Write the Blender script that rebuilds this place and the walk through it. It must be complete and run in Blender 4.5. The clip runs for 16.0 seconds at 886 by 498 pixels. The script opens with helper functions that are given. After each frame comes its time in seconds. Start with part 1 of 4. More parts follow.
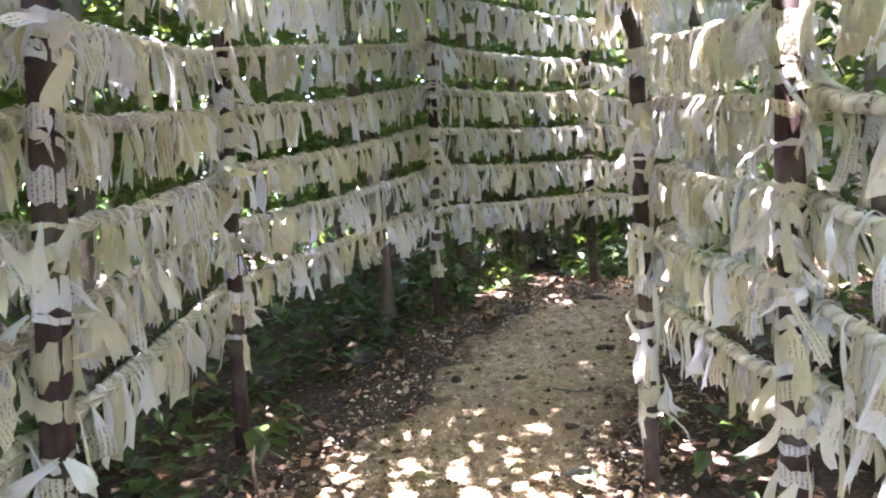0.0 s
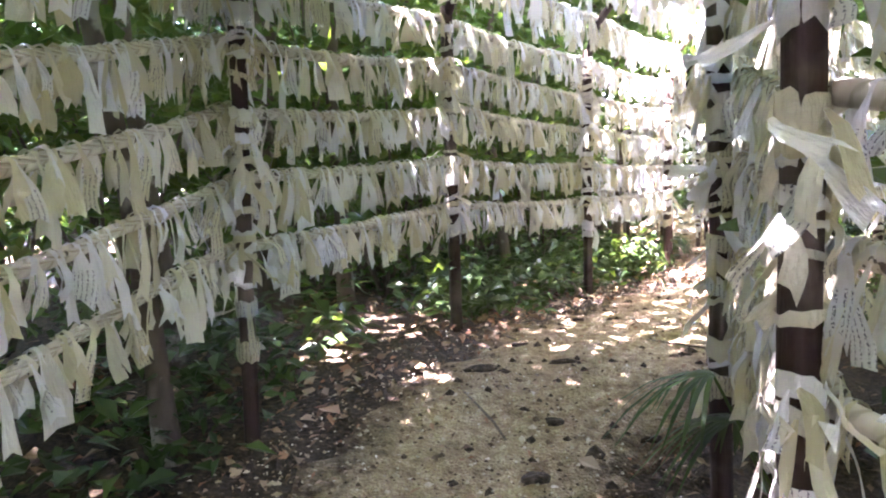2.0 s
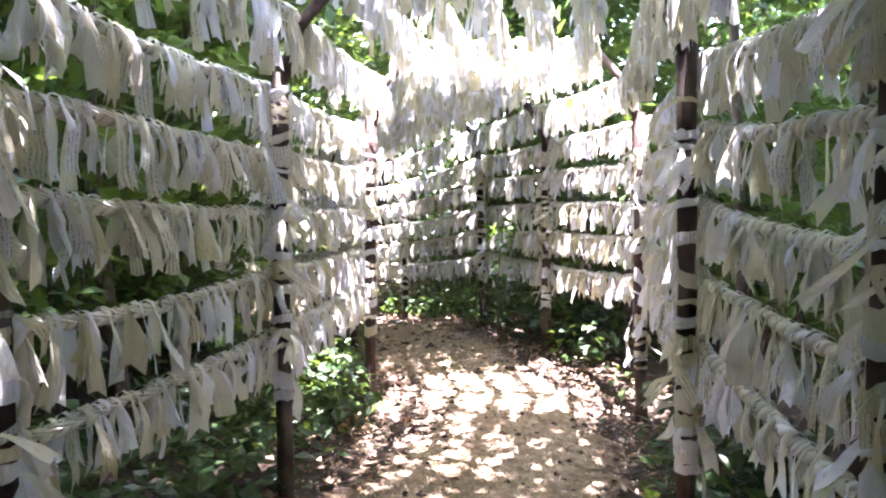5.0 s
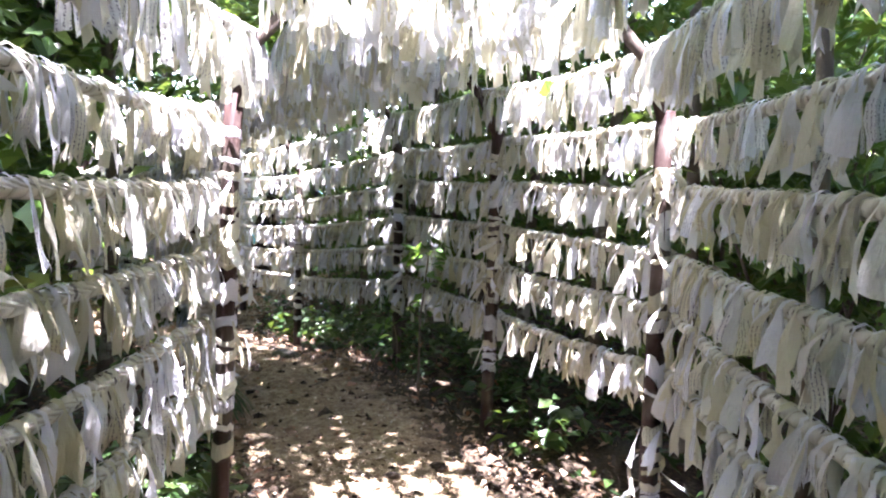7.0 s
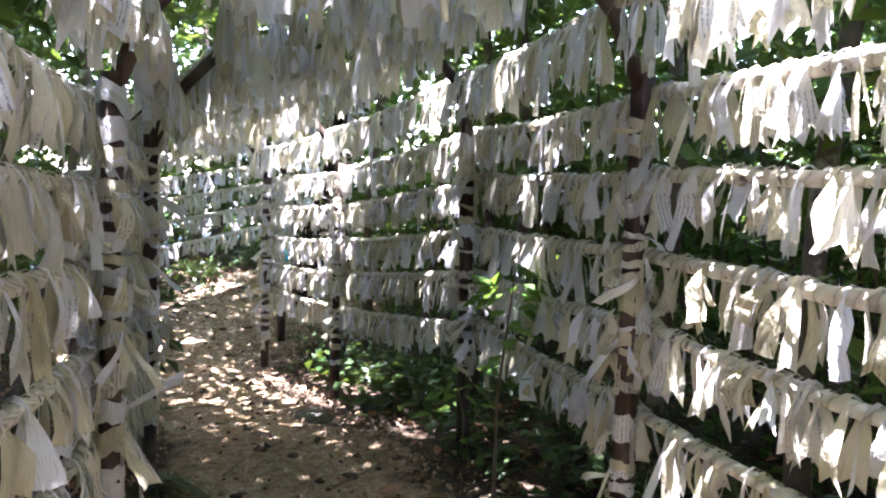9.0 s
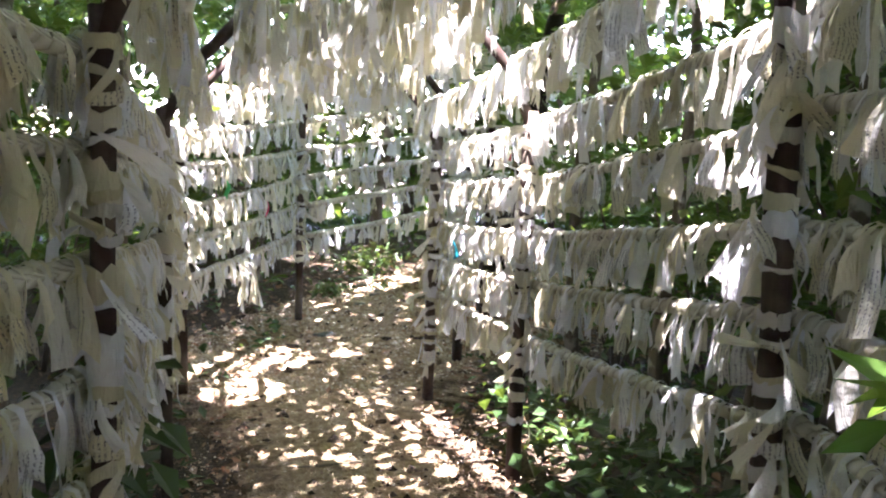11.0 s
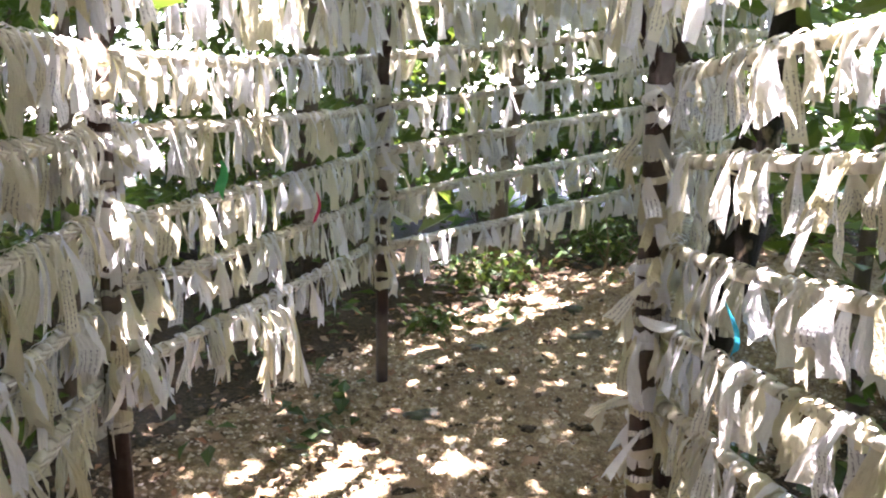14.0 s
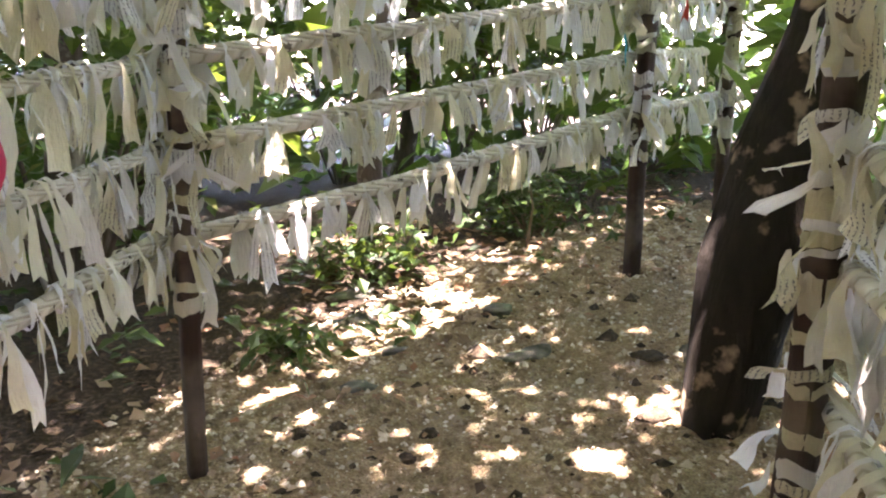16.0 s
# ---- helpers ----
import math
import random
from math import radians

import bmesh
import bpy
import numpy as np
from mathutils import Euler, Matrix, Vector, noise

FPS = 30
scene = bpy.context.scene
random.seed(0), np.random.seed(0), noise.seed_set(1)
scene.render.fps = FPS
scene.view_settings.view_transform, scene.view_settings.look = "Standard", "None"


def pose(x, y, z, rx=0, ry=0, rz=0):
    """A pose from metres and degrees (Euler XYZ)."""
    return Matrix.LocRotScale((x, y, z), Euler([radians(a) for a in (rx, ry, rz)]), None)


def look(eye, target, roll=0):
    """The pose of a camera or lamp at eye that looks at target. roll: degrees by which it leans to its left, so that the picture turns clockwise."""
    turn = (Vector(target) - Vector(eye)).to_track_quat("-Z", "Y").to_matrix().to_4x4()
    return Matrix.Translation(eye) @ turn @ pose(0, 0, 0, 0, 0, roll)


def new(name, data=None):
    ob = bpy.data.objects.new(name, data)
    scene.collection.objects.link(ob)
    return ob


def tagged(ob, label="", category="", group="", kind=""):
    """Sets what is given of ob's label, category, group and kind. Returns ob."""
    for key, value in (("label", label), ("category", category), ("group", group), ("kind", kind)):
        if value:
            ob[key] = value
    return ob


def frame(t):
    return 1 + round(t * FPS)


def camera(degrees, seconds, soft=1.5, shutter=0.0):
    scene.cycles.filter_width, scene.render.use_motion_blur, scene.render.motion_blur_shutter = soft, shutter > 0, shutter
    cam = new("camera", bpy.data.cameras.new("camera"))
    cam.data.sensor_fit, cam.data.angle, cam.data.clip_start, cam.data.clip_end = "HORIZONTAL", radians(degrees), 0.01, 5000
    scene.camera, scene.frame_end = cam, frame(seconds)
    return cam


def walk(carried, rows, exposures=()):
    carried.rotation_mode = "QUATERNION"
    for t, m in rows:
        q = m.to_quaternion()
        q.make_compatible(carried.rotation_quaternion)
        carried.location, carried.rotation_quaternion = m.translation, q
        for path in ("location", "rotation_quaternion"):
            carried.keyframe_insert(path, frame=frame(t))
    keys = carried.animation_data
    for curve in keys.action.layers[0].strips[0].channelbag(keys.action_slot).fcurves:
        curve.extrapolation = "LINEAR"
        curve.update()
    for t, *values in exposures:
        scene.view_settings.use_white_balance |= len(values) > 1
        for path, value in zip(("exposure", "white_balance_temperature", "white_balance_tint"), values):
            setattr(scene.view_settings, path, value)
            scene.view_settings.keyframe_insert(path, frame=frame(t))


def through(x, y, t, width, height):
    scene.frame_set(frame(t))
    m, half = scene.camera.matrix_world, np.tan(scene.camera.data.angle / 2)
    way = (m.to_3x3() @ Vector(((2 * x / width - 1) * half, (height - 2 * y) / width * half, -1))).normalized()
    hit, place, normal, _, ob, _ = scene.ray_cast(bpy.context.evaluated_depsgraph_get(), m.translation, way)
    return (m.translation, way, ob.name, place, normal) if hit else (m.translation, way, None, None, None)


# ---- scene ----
cam = camera(55.6, 16.0, soft=2.1)
PATH = [
    (0, (-0.008, -0.117, 1.501), (-0.011, 1.882, 1.431), -2.2),
    (0.5, (-0.122, 0.37, 1.556), (-0.103, 2.367, 1.445), -2.2),
    (1, (-0.231, 0.873, 1.656), (-0.034, 2.859, 1.52), -2.4),
    (1.5, (-0.169, 1.419, 1.708), (0.145, 3.388, 1.559), -2.6),
    (2, (-0.185, 1.928, 1.783), (0.356, 3.847, 1.624), -1.5),
    (2.5, (-0.155, 2.397, 1.878), (0.604, 4.244, 1.76), -1.2),
    (3, (-0.101, 2.903, 1.973), (0.775, 4.701, 1.913), -1.3),
    (3.5, (-0.059, 3.343, 2.055), (1.152, 4.934, 2.016), -0.8),
    (3.7, (0.008, 3.494, 2.055), (1.264, 5.05, 2.01), -1.1),
    (5.8, (1.163, 5.182, 2.306), (2.559, 6.607, 2.159), 1.4),
    (6, (1.288, 5.348, 2.334), (2.709, 6.747, 2.18), 2.0),
    (6.5, (1.651, 5.667, 2.348), (3.144, 6.987, 2.173), 1.8),
    (7, (2.054, 6.045, 2.422), (3.548, 7.363, 2.25), 1.9),
    (7.5, (2.432, 6.428, 2.451), (3.934, 7.74, 2.304), 1.1),
    (8, (2.871, 6.77, 2.448), (4.366, 8.092, 2.305), 1.2),
    (8.2, (3.021, 6.911, 2.439), (4.481, 8.27, 2.286), 1.6),
    (10.3, (4.752, 8.655, 2.211), (5.858, 10.312, 2.034), 1.4),
    (10.5, (4.873, 8.818, 2.226), (5.884, 10.531, 2.022), 1.8),
    (11, (5.112, 9.315, 2.216), (6.061, 11.062, 2.0), 2.2),
    (11.5, (5.407, 9.802, 2.201), (6.313, 11.568, 1.962), 2.4),
    (12, (5.567, 10.286, 2.197), (6.379, 12.095, 1.933), 3.1),
    (12.5, (5.777, 10.729, 2.195), (6.582, 12.531, 1.872), 1.6),
    (13, (5.972, 11.167, 2.219), (6.732, 12.986, 1.883), 1.7),
    (13.5, (6.09, 11.633, 2.204), (6.82, 13.467, 1.88), 0.6),
    (14, (6.23, 12.115, 2.142), (6.937, 13.962, 1.846), 1.0),
    (14.5, (6.31, 12.579, 2.054), (7.012, 14.422, 1.72), 1.1),
    (15, (6.546, 13.036, 1.987), (7.334, 14.836, 1.615), -0.2),
    (15.5, (6.704, 13.501, 1.96), (7.532, 15.277, 1.561), 0.9),
    (16, (6.915, 13.979, 1.945), (7.938, 15.649, 1.54), 0.6),
]
EXPO = [(0.0, 7.15, 6350.0, 38.0), (1.5, 7.2, 6300.0, 39.0), (3.5, 6.85, 6200.0, 38.0), (6.0, 5.85, 6000.0, 32.0), (7.0, 5.55, 5950.0, 30.0), (8.2, 5.35, 5950.0, 29.0),
        (10.3, 5.8, 6250.0, 28.0), (12.5, 5.6, 6500.0, 30.0), (14.5, 5.5, 6800.0, 31.0), (16.0, 5.75, 7200.0, 33.0)]
walk(cam, [(t, look(eye, target, roll)) for t, eye, target, roll in PATH], EXPO)

# ---- daylight ----
SUN_TO = Vector((-0.11, -0.14, 0.98)).normalized()
world = bpy.data.worlds.new("sky")
scene.world = world
world.use_nodes = True
sky = world.node_tree.nodes.new("ShaderNodeTexSky")
sky.sky_type, sky.sun_disc = "NISHITA", False
sky.sun_elevation = math.asin(SUN_TO.z)
sky.sun_rotation = math.atan2(SUN_TO.x, SUN_TO.y)
back = world.node_tree.nodes["Background"]
back.inputs["Strength"].default_value = 0.15
world.node_tree.links.new(sky.outputs["Color"], back.inputs["Color"])
sun = new("sun", bpy.data.lights.new("sun", "SUN"))
sun.data.energy, sun.data.angle, sun.data.color = 2.0, radians(0.55), (1.0, 0.985, 0.96)
sun.matrix_world = look((0, 0, 30), Vector((0, 0, 30)) - SUN_TO)


# ---- materials ----
class Nodes:
    """Short hand for a node material."""

    def __init__(self, name, rough=0.8):
        self.mat = bpy.data.materials.new(name)
        self.mat.use_nodes = True
        self.tree = self.mat.node_tree
        self.bsdf = self.tree.nodes["Principled BSDF"]
        self.out = self.tree.nodes["Material Output"]
        self.bsdf.inputs["Roughness"].default_value = rough
        self.bsdf.inputs["Specular IOR Level"].default_value = 0.25

    def node(self, kind, **inputs):
        n = self.tree.nodes.new(kind)
        for key, value in inputs.items():
            self.put(n.inputs[key.replace("_", " ")], value)
        return n

    def put(self, socket, value):
        if isinstance(value, bpy.types.NodeSocket):
            self.tree.links.new(value, socket)
        else:
            socket.default_value = value

    def noise(self, scale, detail=4.0, vec=None, rough=0.55):
        n = self.node("ShaderNodeTexNoise", Scale=scale, Detail=detail, Roughness=rough)
        self.put(n.inputs["Vector"], vec if vec is not None else self.coords())
        return n.outputs["Fac"]

    def coords(self):
        return self.node("ShaderNodeNewGeometry").outputs["Position"]

    def ramp(self, fac, *stops):
        n = self.node("ShaderNodeValToRGB", Fac=fac)
        els = n.color_ramp.elements
        while len(els) < len(stops):
            els.new(0.5)
        for el, (p, c) in zip(els, stops):
            el.position = p
            el.color = (*c, 1) if len(c) == 3 else c
        return n.outputs["Color"]

    def mix(self, fac, a, b, kind="MIX"):
        n = self.node("ShaderNodeMix")
        n.data_type, n.blend_type = "RGBA", kind
        self.put(n.inputs[0], fac)
        for socket, value in ((n.inputs[6], a), (n.inputs[7], b)):
            self.put(socket, (*value, 1) if isinstance(value, tuple) and len(value) == 3 else value)
        return n.outputs[2]

    def math(self, op, a, b=0.0, clamp=False):
        n = self.node("ShaderNodeMath")
        n.operation, n.use_clamp = op, clamp
        self.put(n.inputs[0], a)
        self.put(n.inputs[1], b)
        return n.outputs[0]

    def bump(self, height, strength=0.4, distance=0.01):
        n = self.node("ShaderNodeBump", Strength=strength, Distance=distance, Height=height)
        self.put(self.bsdf.inputs["Normal"], n.outputs["Normal"])
        return n.outputs["Normal"]

    def colour(self, value):
        self.put(self.bsdf.inputs["Base Color"], (*value, 1) if isinstance(value, tuple) else value)

    def sheer(self, colour, amount, normal=None):
        """Lets part of the light through, as thin cloth and leaves do."""
        tr = self.node("ShaderNodeBsdfTranslucent")
        self.put(tr.inputs["Color"], colour)
        if normal is not None:
            self.put(tr.inputs["Normal"], normal)
        m = self.node("ShaderNodeMixShader", Fac=amount)
        self.tree.links.new(self.bsdf.outputs[0], m.inputs[1])
        self.tree.links.new(tr.outputs[0], m.inputs[2])
        self.tree.links.new(m.outputs[0], self.out.inputs["Surface"])

    def lot(self, by_object=True):
        """A number from 0 to 1 for each loose piece."""
        r = self.node("ShaderNodeNewGeometry").outputs["Random Per Island"]
        if by_object:
            r = self.math("FRACT", self.math("ADD", r, self.node("ShaderNodeObjectInfo").outputs["Random"]))
        return r


def cloth_material(name, *stops, writing=True):
    m = Nodes(name, 0.9)
    lot = m.lot()
    base = m.ramp(lot, *stops)
    uv = m.node("ShaderNodeUVMap").outputs["UV"]
    stain = m.noise(9.0, 5.0)
    base = m.mix(m.math("MULTIPLY", m.ramp(stain, (0.42, (0, 0, 0)), (0.75, (1, 1, 1))), 0.45), base, (0.58, 0.56, 0.46))
    if writing:
        split = m.node("ShaderNodeSeparateXYZ", Vector=uv)
        lines = m.math("FRACT", m.math("MULTIPLY", split.outputs["X"], 75.0))
        row = m.math("MULTIPLY", m.math("GREATER_THAN", lines, 0.34), m.math("LESS_THAN", lines, 0.72))
        letters = m.node("ShaderNodeTexNoise", Scale=210.0, Detail=1.0)
        m.put(letters.inputs["Vector"], uv)
        ink = m.math("GREATER_THAN", letters.outputs["Fac"], 0.52)
        some = m.math("GREATER_THAN", m.math("FRACT", m.math("MULTIPLY", lot, 17.3)), 0.72)
        low = m.math("MULTIPLY", m.math("GREATER_THAN", split.outputs["Y"], 0.06), m.math("LESS_THAN", split.outputs["Y"], 0.2))
        ink = m.math("MULTIPLY", m.math("MULTIPLY", ink, row), m.math("MULTIPLY", some, low))
        base = m.mix(m.math("MULTIPLY", ink, 0.8), base, (0.07, 0.07, 0.11))
    m.colour(base)
    stretched = m.node("ShaderNodeMapping", Vector=uv)
    stretched.inputs["Scale"].default_value = (95.0, 16.0, 1.0)
    shifted = m.node("ShaderNodeVectorMath")
    m.put(shifted.inputs[0], stretched.outputs["Vector"])
    m.put(shifted.inputs[1], m.math("MULTIPLY", lot, 300.0))
    creases = m.noise(1.0, 3.0, shifted.outputs["Vector"])
    nrm = m.bump(m.math("ADD", creases, m.math("MULTIPLY", m.noise(55.0, 3.0), 0.6)), 0.8, 0.012)
    m.sheer(base, 0.42, nrm)
    return m.mat


CLOTH = cloth_material("ribbon_cloth", (0.0, (0.80, 0.81, 0.85)), (0.22, (0.74, 0.75, 0.76)), (0.40, (0.72, 0.70, 0.58)),
                       (0.62, (0.64, 0.61, 0.44)), (0.80, (0.54, 0.51, 0.34)), (0.92, (0.60, 0.61, 0.61)), (1.0, (0.80, 0.82, 0.87)))


def plain_cloth(name, c):
    m = Nodes(name, 0.75)
    base = m.mix(m.noise(30.0), c, tuple(v * 0.7 for v in c))
    m.colour(base)
    m.sheer(base, 0.3)
    return m.mat


def wrap_material():
    m = Nodes("rail_wrapping", 0.9)
    uv = m.node("ShaderNodeUVMap").outputs["UV"]
    wave = m.node("ShaderNodeTexWave", Scale=1.0, Distortion=2.5, Detail=2.0)
    wave.bands_direction = "DIAGONAL"
    m.put(wave.inputs["Detail Scale"], 2.0)
    mapped = m.node("ShaderNodeMapping", Vector=uv)
    mapped.inputs["Scale"].default_value = (1.0, 10.0, 1.0)
    m.put(wave.inputs["Vector"], mapped.outputs["Vector"])
    c = m.ramp(wave.outputs["Fac"], (0.0, (0.34, 0.32, 0.26)), (0.14, (0.56, 0.54, 0.46)), (1.0, (0.68, 0.66, 0.58)))
    c = m.mix(m.math("MULTIPLY", m.noise(7.0, 5.0), 0.6), c, (0.45, 0.41, 0.30))
    dark = m.math("GREATER_THAN", m.noise(26.0, 2.0), 0.66)
    c = m.mix(m.math("MULTIPLY", dark, 0.85), c, (0.06, 0.045, 0.04))
    m.colour(c)
    m.bump(wave.outputs["Fac"], 0.6, 0.01)
    return m.mat


WRAP = wrap_material()


def wood_material(name, dark, light, scale=14.0):
    m = Nodes(name, 0.7)
    mapped = m.node("ShaderNodeMapping", Vector=m.coords())
    mapped.inputs["Scale"].default_value = (1.0, 1.0, 0.12)
    grain = m.noise(scale * 4, 6.0, mapped.outputs["Vector"])
    big = m.noise(scale * 0.35, 4.0)
    c = m.mix(grain, dark, light)
    c = m.mix(m.ramp(big, (0.45, (0, 0, 0)), (0.7, (0.6, 0.6, 0.6))), c, tuple(0.5 * a + 0.5 * b for a, b in zip(light, (0.3, 0.27, 0.22))))
    m.colour(c)
    m.bump(grain, 0.6, 0.01)
    return m.mat


POST = wood_material("stained_post_wood", (0.014, 0.008, 0.007), (0.050, 0.024, 0.019))
TWIG = wood_material("dry_twig", (0.06, 0.045, 0.03), (0.22, 0.17, 0.12), 30)


def bark_material(name, dark, mid, pale, cut=0.56):
    m = Nodes(name, 0.9)
    mapped = m.node("ShaderNodeMapping", Vector=m.coords())
    mapped.inputs["Scale"].default_value = (1.0, 1.0, 0.35)
    a = m.noise(24.0, 6.0, mapped.outputs["Vector"])
    b = m.noise(5.0, 4.0)
    c = m.mix(a, dark, mid)
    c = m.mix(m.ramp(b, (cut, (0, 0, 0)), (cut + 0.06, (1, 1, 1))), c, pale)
    m.colour(c)
    m.bump(a, 0.9, 0.02)
    return m.mat


BARK = bark_material("tree_bark", (0.05, 0.04, 0.03), (0.16, 0.13, 0.10), (0.30, 0.28, 0.23))
# near-black bark with pale blotches set by noise
DARK_BARK = bark_material("dark_trunk_bark", (0.006, 0.005, 0.004), (0.028, 0.021, 0.015), (0.24, 0.18, 0.12), 0.58)


def leaf_material(name, *stops, through=0.36, rough=0.42):
    m = Nodes(name, rough)
    m.bsdf.inputs["Specular IOR Level"].default_value = 0.4
    c = m.ramp(m.lot(), *stops)
    c = m.mix(m.math("MULTIPLY", m.noise(14.0), 0.5), c, tuple(0.55 * v for v in stops[0][1]))
    m.colour(c)
    m.sheer(m.mix(0.5, c, (0.20, 0.30, 0.03)), through)
    return m.mat


LEAF = leaf_material("green_leaf", (0.0, (0.035, 0.085, 0.018)), (0.5, (0.06, 0.13, 0.022)), (0.85, (0.11, 0.17, 0.03)), (1.0, (0.17, 0.17, 0.04)))
LOW = leaf_material("undergrowth_leaf", (0.0, (0.014, 0.036, 0.010)), (0.6, (0.028, 0.062, 0.015)), (1.0, (0.06, 0.105, 0.024)), through=0.25)


def litter_material():
    m = Nodes("fallen_leaf", 0.75)
    c = m.ramp(m.lot(), (0.0, (0.08, 0.05, 0.03)), (0.35, (0.19, 0.125, 0.075)), (0.65, (0.32, 0.23, 0.15)), (0.85, (0.30, 0.14, 0.075)), (1.0, (0.32, 0.26, 0.18)))
    m.colour(c)
    return m.mat


LITTER = litter_material()


def soil_material():
    m = Nodes("forest_soil", 0.95)
    a = m.noise(3.0, 6.0)
    b = m.noise(45.0, 6.0)
    c = m.ramp(b, (0.3, (0.016, 0.012, 0.008)), (0.5, (0.048, 0.034, 0.022)), (0.7, (0.13, 0.09, 0.06)))
    c = m.mix(m.ramp(a, (0.45, (0, 0, 0)), (0.7, (0.7, 0.7, 0.7))), c, (0.06, 0.044, 0.028))
    m.colour(c)
    m.bump(b, 0.9, 0.03)
    return m.mat


def path_material():
    m = Nodes("sandy_path_gravel", 0.95)
    big = m.noise(1.3, 5.0)
    mid = m.noise(16.0, 6.0, rough=0.7)
    fine = m.noise(120.0, 3.0)
    c = m.ramp(mid, (0.30, (0.10, 0.064, 0.038)), (0.47, (0.35, 0.262, 0.15)), (0.70, (0.55, 0.45, 0.285)))
    c = m.mix(m.ramp(fine, (0.35, (0.7, 0.7, 0.7)), (0.55, (0, 0, 0))), c, (0.20, 0.14, 0.09))
    c = m.mix(m.ramp(big, (0.42, (0, 0, 0)), (0.68, (0.55, 0.55, 0.55))), c, (0.24, 0.17, 0.10))
    att = m.node("ShaderNodeAttribute")
    att.attribute_name = "edge"
    mud = m.math("ADD", att.outputs["Fac"], m.math("MULTIPLY", m.math("SUBTRACT", m.noise(7.0, 6.0, rough=0.65), 0.5), 1.5))
    soil = m.ramp(mid, (0.3, (0.04, 0.027, 0.017)), (0.7, (0.16, 0.11, 0.068)))
    c = m.mix(m.ramp(mud, (0.60, (0, 0, 0)), (1.12, (1, 1, 1))), c, soil)
    vor = m.node("ShaderNodeTexVoronoi", Scale=70.0)
    m.put(vor.inputs["Vector"], m.coords())
    m.colour(c)
    h = m.math("ADD", m.math("MULTIPLY", mid, 1.0), m.math("MULTIPLY", vor.outputs["Distance"], 0.6))
    m.bump(h, 1.0, 0.05)
    return m.mat


def stone_material():
    m = Nodes("limestone", 0.9)
    a = m.noise(12.0, 6.0)
    c = m.ramp(a, (0.35, (0.05, 0.05, 0.04)), (0.55, (0.13, 0.12, 0.10)), (0.75, (0.30, 0.28, 0.24)))
    c = m.mix(m.ramp(m.noise(4.0), (0.5, (0, 0, 0)), (0.62, (0.8, 0.8, 0.8))), c, (0.06, 0.09, 0.04))
    m.colour(c)
    m.bump(a, 0.8, 0.03)
    return m.mat


SOIL, PATHMAT, STONE = soil_material(), path_material(), stone_material()
SPECK = litter_material()


def chip_material():
    m = Nodes("gravel_chip", 0.9)
    m.colour(m.ramp(m.lot(), (0.0, (0.20, 0.15, 0.10)), (0.5, (0.42, 0.34, 0.24)), (1.0, (0.62, 0.55, 0.44))))
    return m.mat


CHIP = chip_material()


def grit_material():
    m = Nodes("earth_crumb", 0.95)
    m.colour(m.ramp(m.lot(), (0.0, (0.05, 0.035, 0.022)), (0.45, (0.15, 0.10, 0.06)), (0.75, (0.36, 0.28, 0.18)), (1.0, (0.58, 0.50, 0.38))))
    return m.mat


GRIT = grit_material()

# ---- mesh helpers ----
rng = np.random.default_rng(7)


def mesh_of(name, verts, faces, mat, uv=None, smooth=True):
    me = bpy.data.meshes.new(name)
    me.from_pydata([tuple(v) for v in verts], [], [tuple(int(i) for i in f) for f in faces])
    me.materials.append(mat)
    if uv is not None:
        layer = me.uv_layers.new(name="UVMap")
        idx = np.empty(len(me.loops), dtype=np.int32)
        me.loops.foreach_get("vertex_index", idx)
        layer.data.foreach_set("uv", np.asarray(uv, dtype=np.float32)[idx].ravel())
    if smooth:
        me.polygons.foreach_set("use_smooth", np.ones(len(me.polygons), dtype=bool))
    me.update()
    return me


def thing(name, loc, label, category, group="", kind=""):
    ob = new(name)
    ob.empty_display_size = 0.1
    ob.location = loc
    return tagged(ob, label, category, group, kind)


def part(name, me, parent, label="", kind=""):
    """A mesh in world coordinates, hung under a thing or a part."""
    ob = new(name, me)
    ob.parent = parent
    if parent.type == "EMPTY":
        ob.matrix_parent_inverse = Matrix.Translation(parent.location).inverted()
    return tagged(ob, label, kind=kind)


